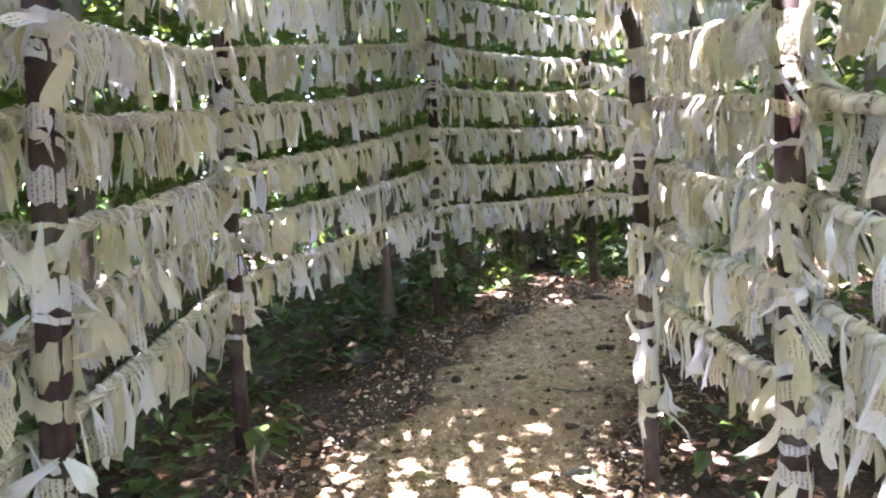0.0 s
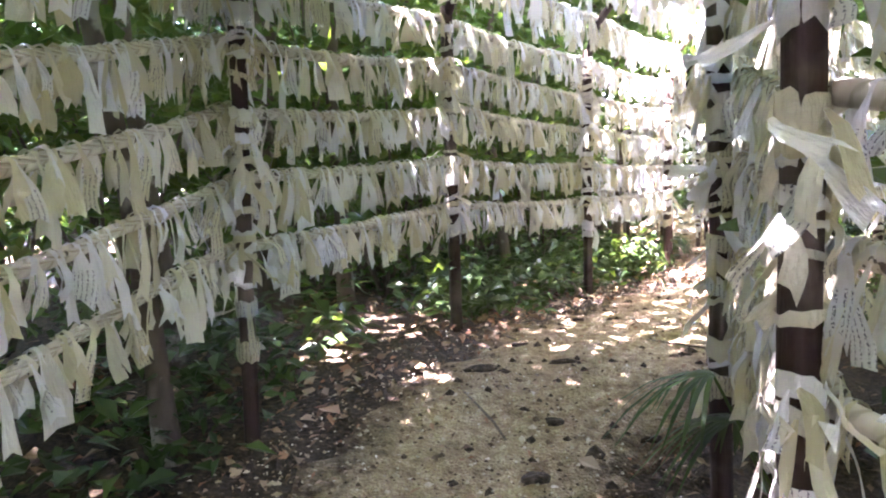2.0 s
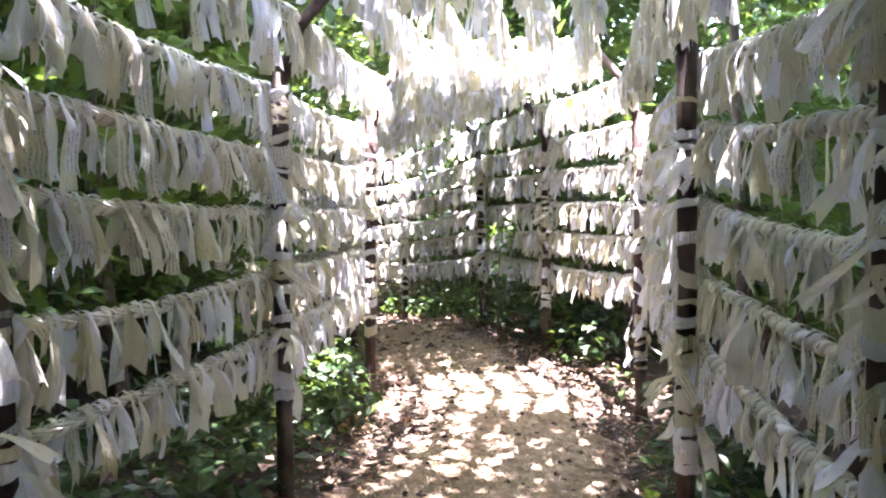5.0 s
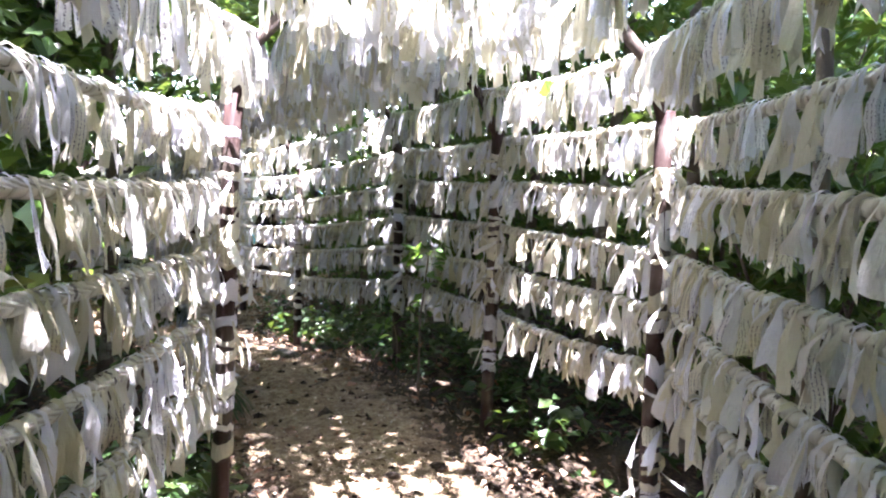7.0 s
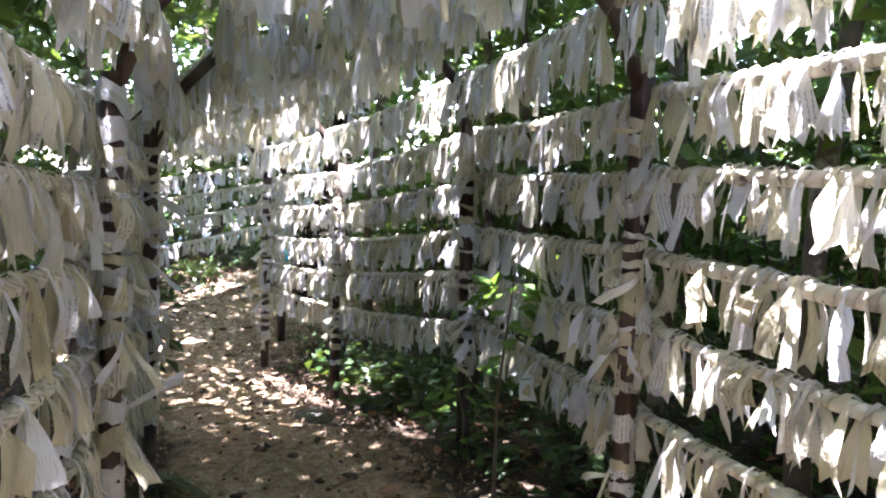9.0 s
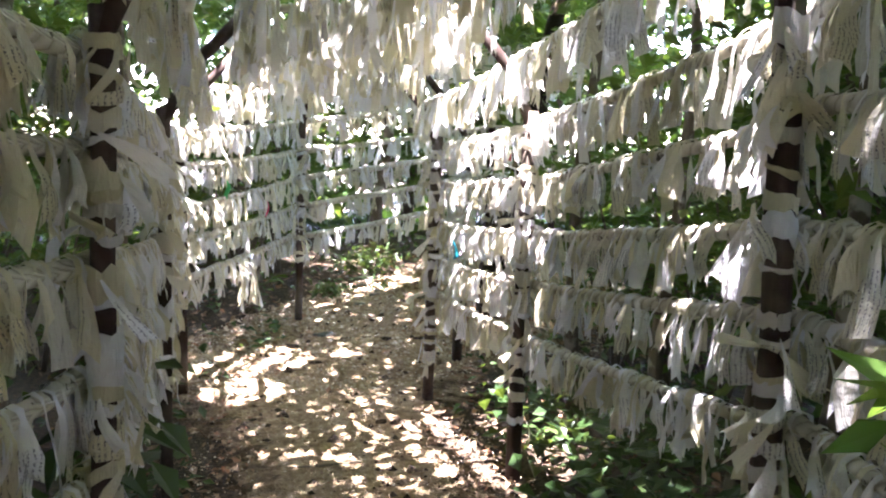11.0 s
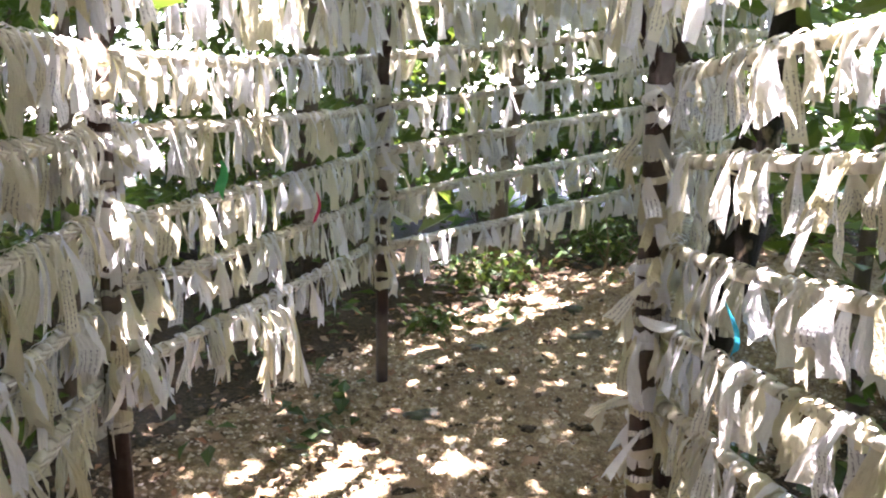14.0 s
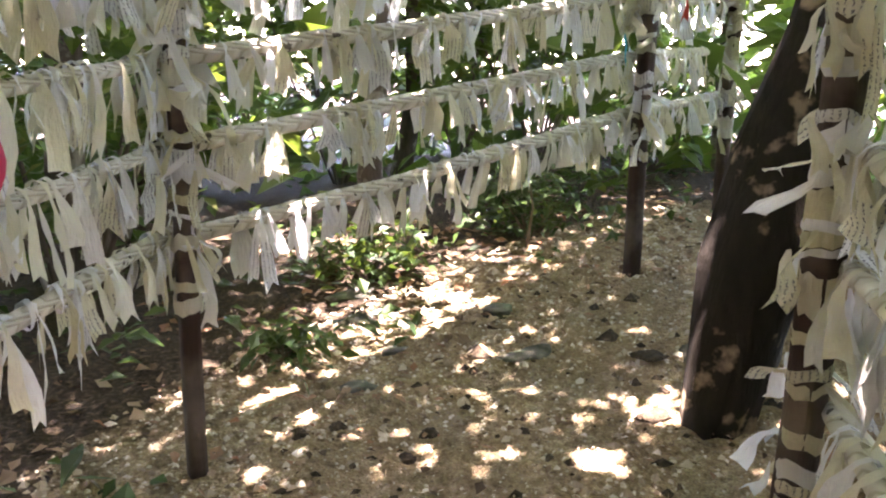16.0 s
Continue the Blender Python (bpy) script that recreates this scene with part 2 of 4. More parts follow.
def tube(points, radii, seg=10, caps=True, wobble=0.0, seed=0, square=0.0):
    """A round bar along points, with UVs in metres."""
    r = np.random.default_rng(seed)
    pts = np.array(points, dtype=float)
    n = len(pts)
    radii = np.broadcast_to(np.asarray(radii, dtype=float), (n,))
    tang = np.gradient(pts, axis=0)
    tang /= np.linalg.norm(tang, axis=1)[:, None]
    ref = np.array((0, 0, 1.0)) if abs(tang[0][2]) < 0.8 else np.array((1.0, 0, 0))
    a = np.cross(tang, ref)
    a /= np.linalg.norm(a, axis=1)[:, None]
    b = np.cross(tang, a)
    ang = np.linspace(0, 2 * np.pi, seg, endpoint=False)
    run = np.concatenate([[0], np.cumsum(np.linalg.norm(np.diff(pts, axis=0), axis=1))])
    verts, uv, faces = [], [], []
    for i in range(n):
        rad = radii[i] * (1 + wobble * r.standard_normal(seg)) / np.maximum(np.abs(np.cos(ang)), np.abs(np.sin(ang))) ** square
        verts.append(pts[i] + np.cos(ang)[:, None] * a[i] * rad[:, None] + np.sin(ang)[:, None] * b[i] * rad[:, None])
        uv.append(np.stack([ang / (2 * np.pi), np.full(seg, run[i])], axis=1))
    for i in range(n - 1):
        for j in range(seg):
            k = (j + 1) % seg
            faces.append((i * seg + j, i * seg + k, (i + 1) * seg + k, (i + 1) * seg + j))
    verts, uv = np.concatenate(verts), np.concatenate(uv)
    if caps:
        faces.append(tuple(range(seg - 1, -1, -1)))
        faces.append(tuple(range((n - 1) * seg, n * seg)))
    return verts, faces, uv


def join(pieces):
    verts, faces, uv, base = [], [], [], 0
    for v, f, u in pieces:
        verts.append(v)
        uv.append(u if u is not None else np.zeros((len(v), 2)))
        faces += [tuple(i + base for i in q) for q in f]
        base += len(v)
    return np.concatenate(verts), faces, np.concatenate(uv)


# ---- the lie of the land ----
LAND = [(0, -3, -0.55), (0, 0, -0.02), (-0.9, 3.5, 0.53), (0.75, 3.1, 0.42), (-0.05, 5.04, 0.83), (1.14, 6.39, 0.95), (2.49, 7.5, 0.90),
        (3.86, 8.74, 0.91), (5.15, 7.6, 0.77), (6.0, 9.1, 0.86), (6.8, 10.7, 0.88), (7.35, 12.63, 0.67), (7.7, 14.25, 0.58),
        (6.2, 14.8, 0.61), (7.54, 16.44, 0.69), (9.64, 16.8, 1.05), (8.3, 15.9, 0.72), (8.7, 17.8, 0.88), (11.0, 17.3, 1.15), (9.1, 15.75, 0.75), (5.3, 9.4, 0.86), (6.9, 13.6, 0.55),
        (3.2, 6.1, 0.85), (5.3, 11.3, 0.75)]
LAND_XY = np.array([p[:2] for p in LAND])
LAND_Z = np.array([p[2] for p in LAND])


def land_weights(x, y):
    d2 = (x[:, None] - LAND_XY[:, 0]) ** 2 + (y[:, None] - LAND_XY[:, 1]) ** 2
    w = np.exp(-d2 / 2.2) + 0.002 / (1 + d2) ** 1.5
    return w / w.sum(1)[:, None]


LAND_FIT = LAND_Z.copy()
for _ in range(8):
    LAND_FIT += 0.8 * (LAND_Z - land_weights(LAND_XY[:, 0], LAND_XY[:, 1]) @ LAND_FIT)


def land(x, y):
    """Height of the ground."""
    x, y = np.atleast_1d(np.asarray(x, float)), np.atleast_1d(np.asarray(y, float))
    return land_weights(x, y) @ LAND_FIT + 0.012 * np.sin(3.1 * x + 1.7 * y) + 0.01 * np.sin(5.3 * y - 2.2 * x)


def land1(x, y):
    return float(land(x, y)[0])


# ---- plan of the tunnel of fences ----
LEFT = [(-0.62, -1.65), (-0.78, 0.1), (-0.93, 1.8), (-0.91, 3.48), (-0.06, 5.04), (1.14, 6.39), (2.48, 7.51), (3.86, 8.74), (4.64, 10.0),
        (5.34, 11.31), (5.79, 13.07), (6.2, 14.8), (7.53, 16.43), (9.68, 16.8), (10.9, 17.35)]
RIGHT = [(1.02, -1.4), (0.98, 0.4), (0.87, 2.02), (0.76, 3.09), (1.38, 4.23), (2.25, 5.1), (3.28, 6.12), (5.15, 7.6), (5.96, 9.1), (6.82, 10.7),
         (7.34, 12.62), (7.69, 14.2), (8.32, 14.93)]
CENTRE = [(0.2, -4.0), (0.15, -1.5), (0.05, 0.2), (-0.02, 1.8), (0.1, 3.4), (0.75, 4.75), (1.85, 5.85), (3.2, 7.1), (4.4, 8.0), (5.15, 9.3), (5.75, 10.6),
          (6.25, 12.0), (6.85, 13.5), (7.3, 14.8), (8.1, 15.7), (9.2, 16.1), (10.6, 16.2), (13.0, 16.0)]


def smooth_line(points, step=0.15):
    """A Catmull-Rom line through points, evenly stepped."""
    p = [np.array(q, float) for q in points]
    p = [2 * p[0] - p[1]] + p + [2 * p[-1] - p[-2]]
    out = []
    for i in range(1, len(p) - 2):
        n = max(2, int(np.linalg.norm(p[i + 1] - p[i]) / step))
        for k in range(n):
            t = k / n
            out.append(0.5 * (2 * p[i] + (p[i + 1] - p[i - 1]) * t + (2 * p[i - 1] - 5 * p[i] + 4 * p[i + 1] - p[i + 2]) * t * t
                              + (3 * p[i] - p[i - 1] - 3 * p[i + 1] + p[i + 2]) * t ** 3))
    out.append(p[-2])
    return np.array(out)


LINE = smooth_line(CENTRE)


def off_path(x, y):
    """Distance from the middle of the path."""
    x, y = np.atleast_1d(x), np.atleast_1d(y)
    return np.sqrt(((x[:, None] - LINE[:, 0]) ** 2 + (y[:, None] - LINE[:, 1]) ** 2).min(1))


# ---- ground and path ----
def build_ground():
    gx = np.concatenate([np.linspace(-600, -20, 8), np.linspace(-14, -4.2, 14), np.arange(-4, 14.01, 0.16), np.linspace(14.5, 26, 14), np.linspace(34, 600, 8)])
    gy = np.concatenate([np.linspace(-600, -20, 8), np.linspace(-14, -4.2, 14), np.arange(-4, 21.01, 0.16), np.linspace(21.5, 32, 14), np.linspace(40, 600, 8)])
    xx, yy = np.meshgrid(gx, gy)
    x, y = xx.ravel(), yy.ravel()
    z = land(x, y)
    far = np.clip(off_path(x, y) - 1.0, 0, 3)
    z = z + np.where(far > 0, 0.02 * rng.standard_normal(len(x)) * np.minimum(far, 1), 0) - 0.012 + 0.03 * far
    nx = len(gx)
    faces = [(j * nx + i, j * nx + i + 1, (j + 1) * nx + i + 1, (j + 1) * nx + i) for j in range(len(gy) - 1) for i in range(nx - 1)]
    ob = new("ground", mesh_of("ground", np.stack([x, y, z], 1), faces, SOIL))
    tagged(ob, "dark forest soil with leaf litter beside the path", "ground", kind="structure")


def build_path():
    line = smooth_line(CENTRE, 0.08)
    tan = np.gradient(line, axis=0)
    tan /= np.linalg.norm(tan, axis=1)[:, None]
    nor = np.stack([-tan[:, 1], tan[:, 0]], 1)
    n, m = len(line), 29
    s = np.arange(n) * 0.08
    wl = 0.62 + 0.09 * np.sin(1.3 * s) + 0.06 * np.sin(3.7 * s + 1) + 0.05 * rng.standard_normal(n)
    wr = 0.66 + 0.09 * np.sin(1.1 * s + 2) + 0.06 * np.sin(4.1 * s) + 0.05 * rng.standard_normal(n)
    end = np.clip((s - s[-1] + 7.4) / 1.6, 0, 1)
    wl, wr = wl + 1.15 * end, wr + 0.45 * end
    u = np.linspace(-1, 1, m)
    verts = []
    for i in range(n):
        w = np.where(u > 0, wl[i], wr[i]) * u
        xy = line[i] + nor[i] * w[:, None]
        edge = np.abs(u) ** 6
        z = land(xy[:, 0], xy[:, 1]) + 0.018 * (1 - edge) - 0.02 * edge + 0.004 * rng.standard_normal(m)
        verts.append(np.column_stack([xy, z]))
    faces = [(i * m + j, i * m + j + 1, (i + 1) * m + j + 1, (i + 1) * m + j) for i in range(n - 1) for j in range(m - 1)]
    me = mesh_of("path", np.concatenate(verts), faces, PATHMAT)
    edge = me.attributes.new("edge", "FLOAT", "POINT")
    edge.data.foreach_set("value", np.tile(np.abs(u), n).astype(np.float32))
    ob = new("path", me)
    tagged(ob, "sandy tan gravel footpath strewn with dry bits", "path", kind="structure")


build_ground()
build_path()


# ---- ribbons ----
def tail(r, length, width, side, splay, limp=1.0):
    """One hanging end of a tied strip: gathered at the knot, opening into a flat band with a notched or slanted end."""
    rows = 6
    v, uv = [], []
    lean = r.normal(0, 0.08) * limp
    yaw, curl = r.normal(0, 0.5), r.normal(0, 0.35) * limp
    fold = r.uniform(-0.45, 0.45)
    phase, sway = r.uniform(0, 6.28), r.uniform(0.002, 0.010) * limp
    open_at = r.uniform(0.4, 1.1)
    cut = r.uniform(0.30, 0.65) * width if r.random() < 0.7 else 0.0
    slant = r.normal(0, 0.22) * width
    for i in range(rows):
        t = i / (rows - 1)
        w = width * (0.20 + 0.80 * min(1, t / open_at) ** 0.8)
        cx = math.sin(splay) * length * t + sway * math.sin(3 * t + phase)
        cy = side * (0.026 + 0.016 * math.sin(min(1, 2 * t) * 1.57)) + lean * length * t + sway * math.sin(5 * t + phase)
        cz = 0.004 - math.cos(splay) * length * t
        a = yaw + curl * t
        for k, e in enumerate((-0.5, 0.0, 0.5)):
            bend = fold * w * (0.5 - abs(e)) * (1.4 - 1.0 * t) + r.normal(0, 0.05) * w
            end = (cut if k == 1 else 0.0) + slant * e + r.normal(0, 0.004) if i == rows - 1 else 0.0
            v.append((cx + e * w * math.cos(a) - bend * math.sin(a), cy + e * w * math.sin(a) + bend * math.cos(a), cz + end))
            uv.append((e * w + 0.5, length * t))
    f = []
    for i in range(rows - 1):
        for k in range(2):
            q = i * 3 + k
            f.append((q, q + 1, q + 4, q + 3))
    return np.array(v), f, np.array(uv)


def draped(r, long=1.0, radius=0.027):
    """One strip laid over its rail, with both ends hanging."""
    w = r.choice((0.036, 0.046, 0.054, 0.064, 0.076)) * r.uniform(0.9, 1.1)
    front = tail(r, r.uniform(0.13, 0.215) * long, w, 1, r.normal(0, 0.16))
    rear = tail(r, r.uniform(0.11, 0.20) * long, w, -1 if r.random() < 0.5 else 0.6, r.normal(0, 0.20))
    over = []
    for ang in (0.75, 0.5, 0.25):
        c, n = math.cos(ang * math.pi), math.sin(ang * math.pi)
        for e in (-0.5, 0.0, 0.5):
            over.append((e * w * 0.34, radius * c, (radius + r.uniform(0, 0.006)) * n))
    v = np.concatenate([rear[0].reshape(6, 3, 3)[::-1].reshape(-1, 3), np.array(over), front[0]])
    uv = np.concatenate([rear[2].reshape(6, 3, 2)[::-1].reshape(-1, 2), np.full((9, 2), 0.5) * (1, 0), front[2]])
    f = [(i * 3 + k, i * 3 + k + 1, i * 3 + k + 4, i * 3 + k + 3) for i in range(14) for k in range(2)]
    return v, f, uv


def knot(r, radius=0.026):
    """The band that ties a strip round its rail."""
    seg = 8
    w = r.uniform(0.014, 0.034)
    ang = np.linspace(0, 2 * np.pi, seg, endpoint=False)
    skew = r.normal(0, 0.012)
    v = []
    for e in (-1, 1):
        rad = radius + r.uniform(0, 0.010, seg)
        v.append(np.stack([e * w * 0.5 + skew * np.cos(ang), rad * np.cos(ang), rad * np.sin(ang)], 1))
    v.append(np.stack([skew * np.cos(ang), (radius + 0.007) * np.cos(ang), (radius + 0.007) * np.sin(ang)], 1))
    f = []
    for j in range(seg):
        k = (j + 1) % seg
        f.append((j, k, 2 * seg + k, 2 * seg + j))
        f.append((2 * seg + j, 2 * seg + k, seg + k, seg + j))
    return np.concatenate(v), f, np.zeros((3 * seg, 2))


def ribbon(seed, long=1.0):
    """A tied strip with its knot, for the joined fringes."""
    r = np.random.default_rng(seed)
    out = [draped(r, long)]
    if r.random() < 0.55:
        out.append(knot(r))
    if r.random() < 0.35:
        out.append(tail(r, r.uniform(0.13, 0.22) * long, r.uniform(0.04, 0.07), 1, r.normal(0, 0.3)))
    return join(out)


SHORT = [ribbon(i) for i in range(48)]
MIDDLE = [ribbon(200 + i, 1.2) for i in range(32)]
LONGER = [ribbon(100 + i, 1.5) for i in range(32)]
SINGLE_MESH = [mesh_of("ribbon", *q[:2], CLOTH, q[2]) for q in (draped(np.random.default_rng(500 + i)) for i in range(60))]


def pose_along(p, d, flip, tip=0.0):
    """A pose at p with its x along the level direction d and z up."""
    yaw = math.atan2(d[1], d[0]) + (math.pi if flip else 0)
    return Matrix.Translation(p) @ Matrix.Rotation(yaw, 4, "Z") @ Matrix.Rotation(tip, 4, "Y")


def placed(geo, m):
    v, f, u = geo
    a = np.array(m)
    return v @ a[:3, :3].T + a[:3, 3], f, u


def hang(rail_ob, pts, per_metre, singles, pool, meshes, inward_left, seed):
    """Ties strips along a rail: some as pieces of their own, the rest as one fringe."""
    r = np.random.default_rng(seed)
    seg = np.linalg.norm(np.diff(pts, axis=0), axis=1)
    run = np.concatenate([[0], np.cumsum(seg)])
    n = int(run[-1] * per_metre)
    at = np.sort((np.arange(n) + r.uniform(-0.45, 0.45, n)) / max(n, 1) * run[-1])
    a, b = r.uniform(0, 6.28, 2)
    at = at + 0.035 * np.sin(at * 17 + a) + 0.02 * np.sin(at * 31 + b)
    at = np.clip(at, 0.03, run[-1] - 0.03)
    own = set(r.choice(n, min(singles, n), replace=False).tolist()) if singles else set()
    rest = []
    for i, s in enumerate(at):
        k = min(np.searchsorted(run, s, side="right") - 1, len(seg) - 1)
        d = (pts[k + 1] - pts[k]) / seg[k]
        p = pts[k] + d * (s - run[k])
        flip = inward_left if r.random() < 0.8 else not inward_left
        m = pose_along(Vector(p), d, flip, r.normal(0, 0.05)) @ Matrix.Diagonal((r.uniform(0.85, 1.2), 1, r.uniform(0.85, 1.12), 1))
        j = int(r.integers(len(pool)))
        if i in own:
            ob = new("ribbon", meshes[int(r.integers(len(meshes)))])
            ob.parent = rail_ob
            ob.matrix_basis = m
        else:
            rest.append(placed(pool[j], m))
    if rest:
        v, f, u = join(rest)
        part("ribbon_fringe", mesh_of("ribbon_fringe", v, f, CLOTH, u), rail_ob, "row of cream and white cloth strips", "stuff")


def band(centre, radius, height, r, tilt=0.10):
    """A crumpled strip wound once round a post."""
    seg, rows = 14, (-0.5, -0.22, 0.1, 0.5)
    ang = np.linspace(0, 2 * np.pi, seg, endpoint=False)
    tx, ty = r.normal(0, tilt), r.normal(0, tilt)
    lap = r.normal(0, 0.10 * height, seg)
    v = []
    for e in rows:
        rad = radius + 0.002 * (1 - abs(2 * e)) + r.uniform(-0.001, 0.003, seg)
        x, y = rad * np.cos(ang), rad * np.sin(ang)
        v.append(np.stack([x, y, e * height + tx * x + ty * y + lap * (abs(e) * 2) + r.normal(0, 0.0025, seg)], 1) + centre)
    f = [(q * seg + j, q * seg + (j + 1) % seg, (q + 1) * seg + (j + 1) % seg, (q + 1) * seg + j) for q in range(3) for j in range(seg)]
    return np.concatenate(v), f, np.concatenate([np.stack([ang * radius, np.full(seg, 0.1 + e * height)], 1) for e in rows])


RAILS = [0.71, 0.96, 1.21, 1.46, 1.71]
POST_TOP = 1.78
RAFTER_IN, RAFTER_UP = 0.34, 0.44
ELBOW_IN, ELBOW_UP = 0.10, 0.18


RAISED = {(3.28, 6.12): 0.08, (5.15, 7.6): 0.17, (5.96, 9.1): 0.06, (7.53, 16.43): 0.05, (9.68, 16.8): 0.06}


def fence(name, posts, left, first_seed):
    """One side of the tunnel: a bay from each post to the next."""
    P = [np.array((x, y, land1(x, y))) for x, y in posts]
    inward = []
    for i in range(len(P)):
        a, b = P[max(i - 1, 0)][:2], P[min(i + 1, len(P) - 1)][:2]
        t = (b - a) / np.linalg.norm(b - a)
        nrm = np.array((t[1], -t[0])) if left else np.array((-t[1], t[0]))
        inward.append(np.array((*nrm, 0.0)))
    heads, elbows = [], []
    for i, p in enumerate(P):
        low = RAISED.get(tuple(posts[i]), 0.0)
        elbows.append(p + inward[i] * ELBOW_IN + np.array((0, 0, POST_TOP + ELBOW_UP + low)))
        heads.append(p + inward[i] * RAFTER_IN + np.array((0, 0, POST_TOP + RAFTER_UP + low)))
    for i, p in enumerate(P):
        r = np.random.default_rng(first_seed + i)
        seen = -0.3 < p[1] < 18
        bay = thing("fence_bay", tuple(p), "dark wooden fence bay hung with rows of tied white cloth ribbons", "fence", name)
        lean = r.normal(0, 0.012, 2)
        z = np.linspace(-0.15, POST_TOP + RAISED.get(tuple(posts[i]), 0.0), 8)
        line = np.stack([p[0] + lean[0] * z + r.normal(0, 0.003, 8), p[1] + lean[1] * z + r.normal(0, 0.003, 8), p[2] + z], 1)
        post = part("post", mesh_of("post", *tube(line, 0.029 + r.uniform(-0.003, 0.003), 16, wobble=0.012, seed=i, square=0.75)[:2], POST), bay, "dark red-brown stained wooden post")
        top = np.array(line[-1]) - (0, 0, 0.06)
        part("rafter", mesh_of("rafter", *tube(np.array([top, elbows[i], heads[i]]), 0.027, 10)[:2], POST), bay)
        # strips wound round the post
        zz = 0.46 + r.uniform(-0.16, 0.12)
        while zz < POST_TOP - 0.06:
            h = r.choice([0.016, 0.024, 0.034, 0.05, 0.075]) * r.uniform(0.8, 1.2)
            c = p + np.array((lean[0] * zz, lean[1] * zz, zz))
            v, f, u = band(c, 0.0375 + r.uniform(0, 0.004), h, r, 0.2)
            part("post_wrap", mesh_of("post_wrap", v, f, CLOTH, u), post)
            joint = min(abs(zz - q) for q in RAILS) < 0.06
            if joint or r.random() < 0.6:
                for q in range(int(r.integers(2, 6) if joint else r.integers(1, 3))):
                    ang = r.uniform(0, 6.28)
                    m = (Matrix.Translation(Vector(c)) @ Matrix.Rotation(ang, 4, "Z") @ Matrix.Translation((0, 0.022, 0.0))
                         @ Matrix.Rotation(r.normal(0, 0.45), 4, "Y") @ Matrix.Rotation(r.uniform(0.0, 0.4), 4, "X"))
                    v, f, u = placed(tail(r, r.uniform(0.08, 0.20), r.uniform(0.03, 0.055), 1, r.normal(0, 0.3), 2.0), m)
                    part("ribbon_end", mesh_of("ribbon_end", v, f, CLOTH, u), post)
            zz += h + r.choice([-0.012, -0.004, 0.006, 0.012, 0.02, 0.035, 0.08])
        if i == len(P) - 1:
            continue
        q = P[i + 1]
        d = q - p
        inn = 0.5 * (inward[i] + inward[i + 1])
        for k, h in enumerate(RAILS):
            h0, h1 = (h + r.normal(0, 0.012) + RAISED.get(tuple(posts[n]), 0.0) for n in (i, i + 1))
            t = np.linspace(0, 1, 9)
            off = -0.055 * (np.outer(1 - t, inward[i]) + np.outer(t, inward[i + 1]))
            pts = p + np.outer(t, d) + off
            pts[:, 2] += h0 + (h1 - h0) * t - r.uniform(0.0, 0.03) * 4 * t * (1 - t) + r.normal(0, 0.003, 9)
            rail = part("rail", mesh_of("rail", *tube(pts, (0.025 if (left and i >= 12) else 0.021) + r.uniform(-0.002, 0.003), 8, wobble=0.04, seed=k)[:2], WRAP,
                                        tube(pts, 0.019, 8)[2]), bay, "pole wound with pale cloth")
            hang(rail, pts, 17 if (left and i >= 12) else 21, 24 if seen else 0, SHORT, SINGLE_MESH, left, first_seed * 31 + i * 17 + k)
        for k, g in enumerate((0.5, 1.0)):
            a, b = (elbows[i], elbows[i + 1]) if k == 0 else (heads[i], heads[i + 1])
            t = np.linspace(0, 1, 9)[:, None]
            pts = a * (1 - t) + b * t
            pts[:, 2] += 0.03 - 0.03 * 4 * t[:, 0] * (1 - t[:, 0])
            rail = part("rail", mesh_of("rail", *tube(pts, 0.019, 8, wobble=0.04, seed=k)[:2], WRAP, tube(pts, 0.019, 8)[2]), bay, "pole wound with pale cloth")
            hang(rail, pts, 22, 0, MIDDLE if k == 0 else LONGER, None, left, first_seed * 37 + i * 19 + k)
    return P, heads


LP, LH = fence("left fence bays", LEFT, True, 200)
RP, RH = fence("right fence bays", RIGHT, False, 300)


# ---- cross bars over the path ----
def crossbars():
    for i, h in enumerate(LH[1:-2]):
        j = int(np.argmin([np.linalg.norm(h - g) for g in RH]))
        g = RH[j]
        if np.linalg.norm(h - g) > 1.6:
            continue
        t = np.linspace(0, 1, 6)[:, None]
        pts = h * (1 - t) + g * t
        bar = thing("crossbar", tuple(pts[0]), "overhead pole across the path hung with cloth ribbons", "pole", "crossbars over the path")
        rod = part("rail", mesh_of("rail", *tube(pts, 0.018, 8, wobble=0.04, seed=i)[:2], WRAP, tube(pts, 0.018, 8)[2]), bar)
        hang(rod, pts, 24, 0, LONGER, None, True, 900 + i)


crossbars()


def ridge():
    """The poles that run lengthways over the path."""
    for i in range(1, len(LH) - 4):
        for share in (0.25, 0.5, 0.75):
            ends = []
            for h in (LH[i], LH[i + 1]):
                g = RH[int(np.argmin([np.linalg.norm(h - q) for q in RH]))]
                ends.append(h * (1 - share) + g * share + np.array((0, 0, 0.05 if share == 0.5 else 0.03)))
            t = np.linspace(0, 1, 7)[:, None]
            pts = ends[0] * (1 - t) + ends[1] * t
            pole = thing("ridge_pole", tuple(pts[0]), "overhead pole above the path hung with cloth ribbons", "pole", "ridge poles over the path")
            rod = part("rail", mesh_of("rail", *tube(pts, 0.018, 8, wobble=0.04, seed=i)[:2], WRAP, tube(pts, 0.018, 8)[2]), pole)
            hang(rod, pts, 19, 0, MIDDLE if share != 0.5 else LONGER, None, True, 950 + i + int(share * 400))


ridge()


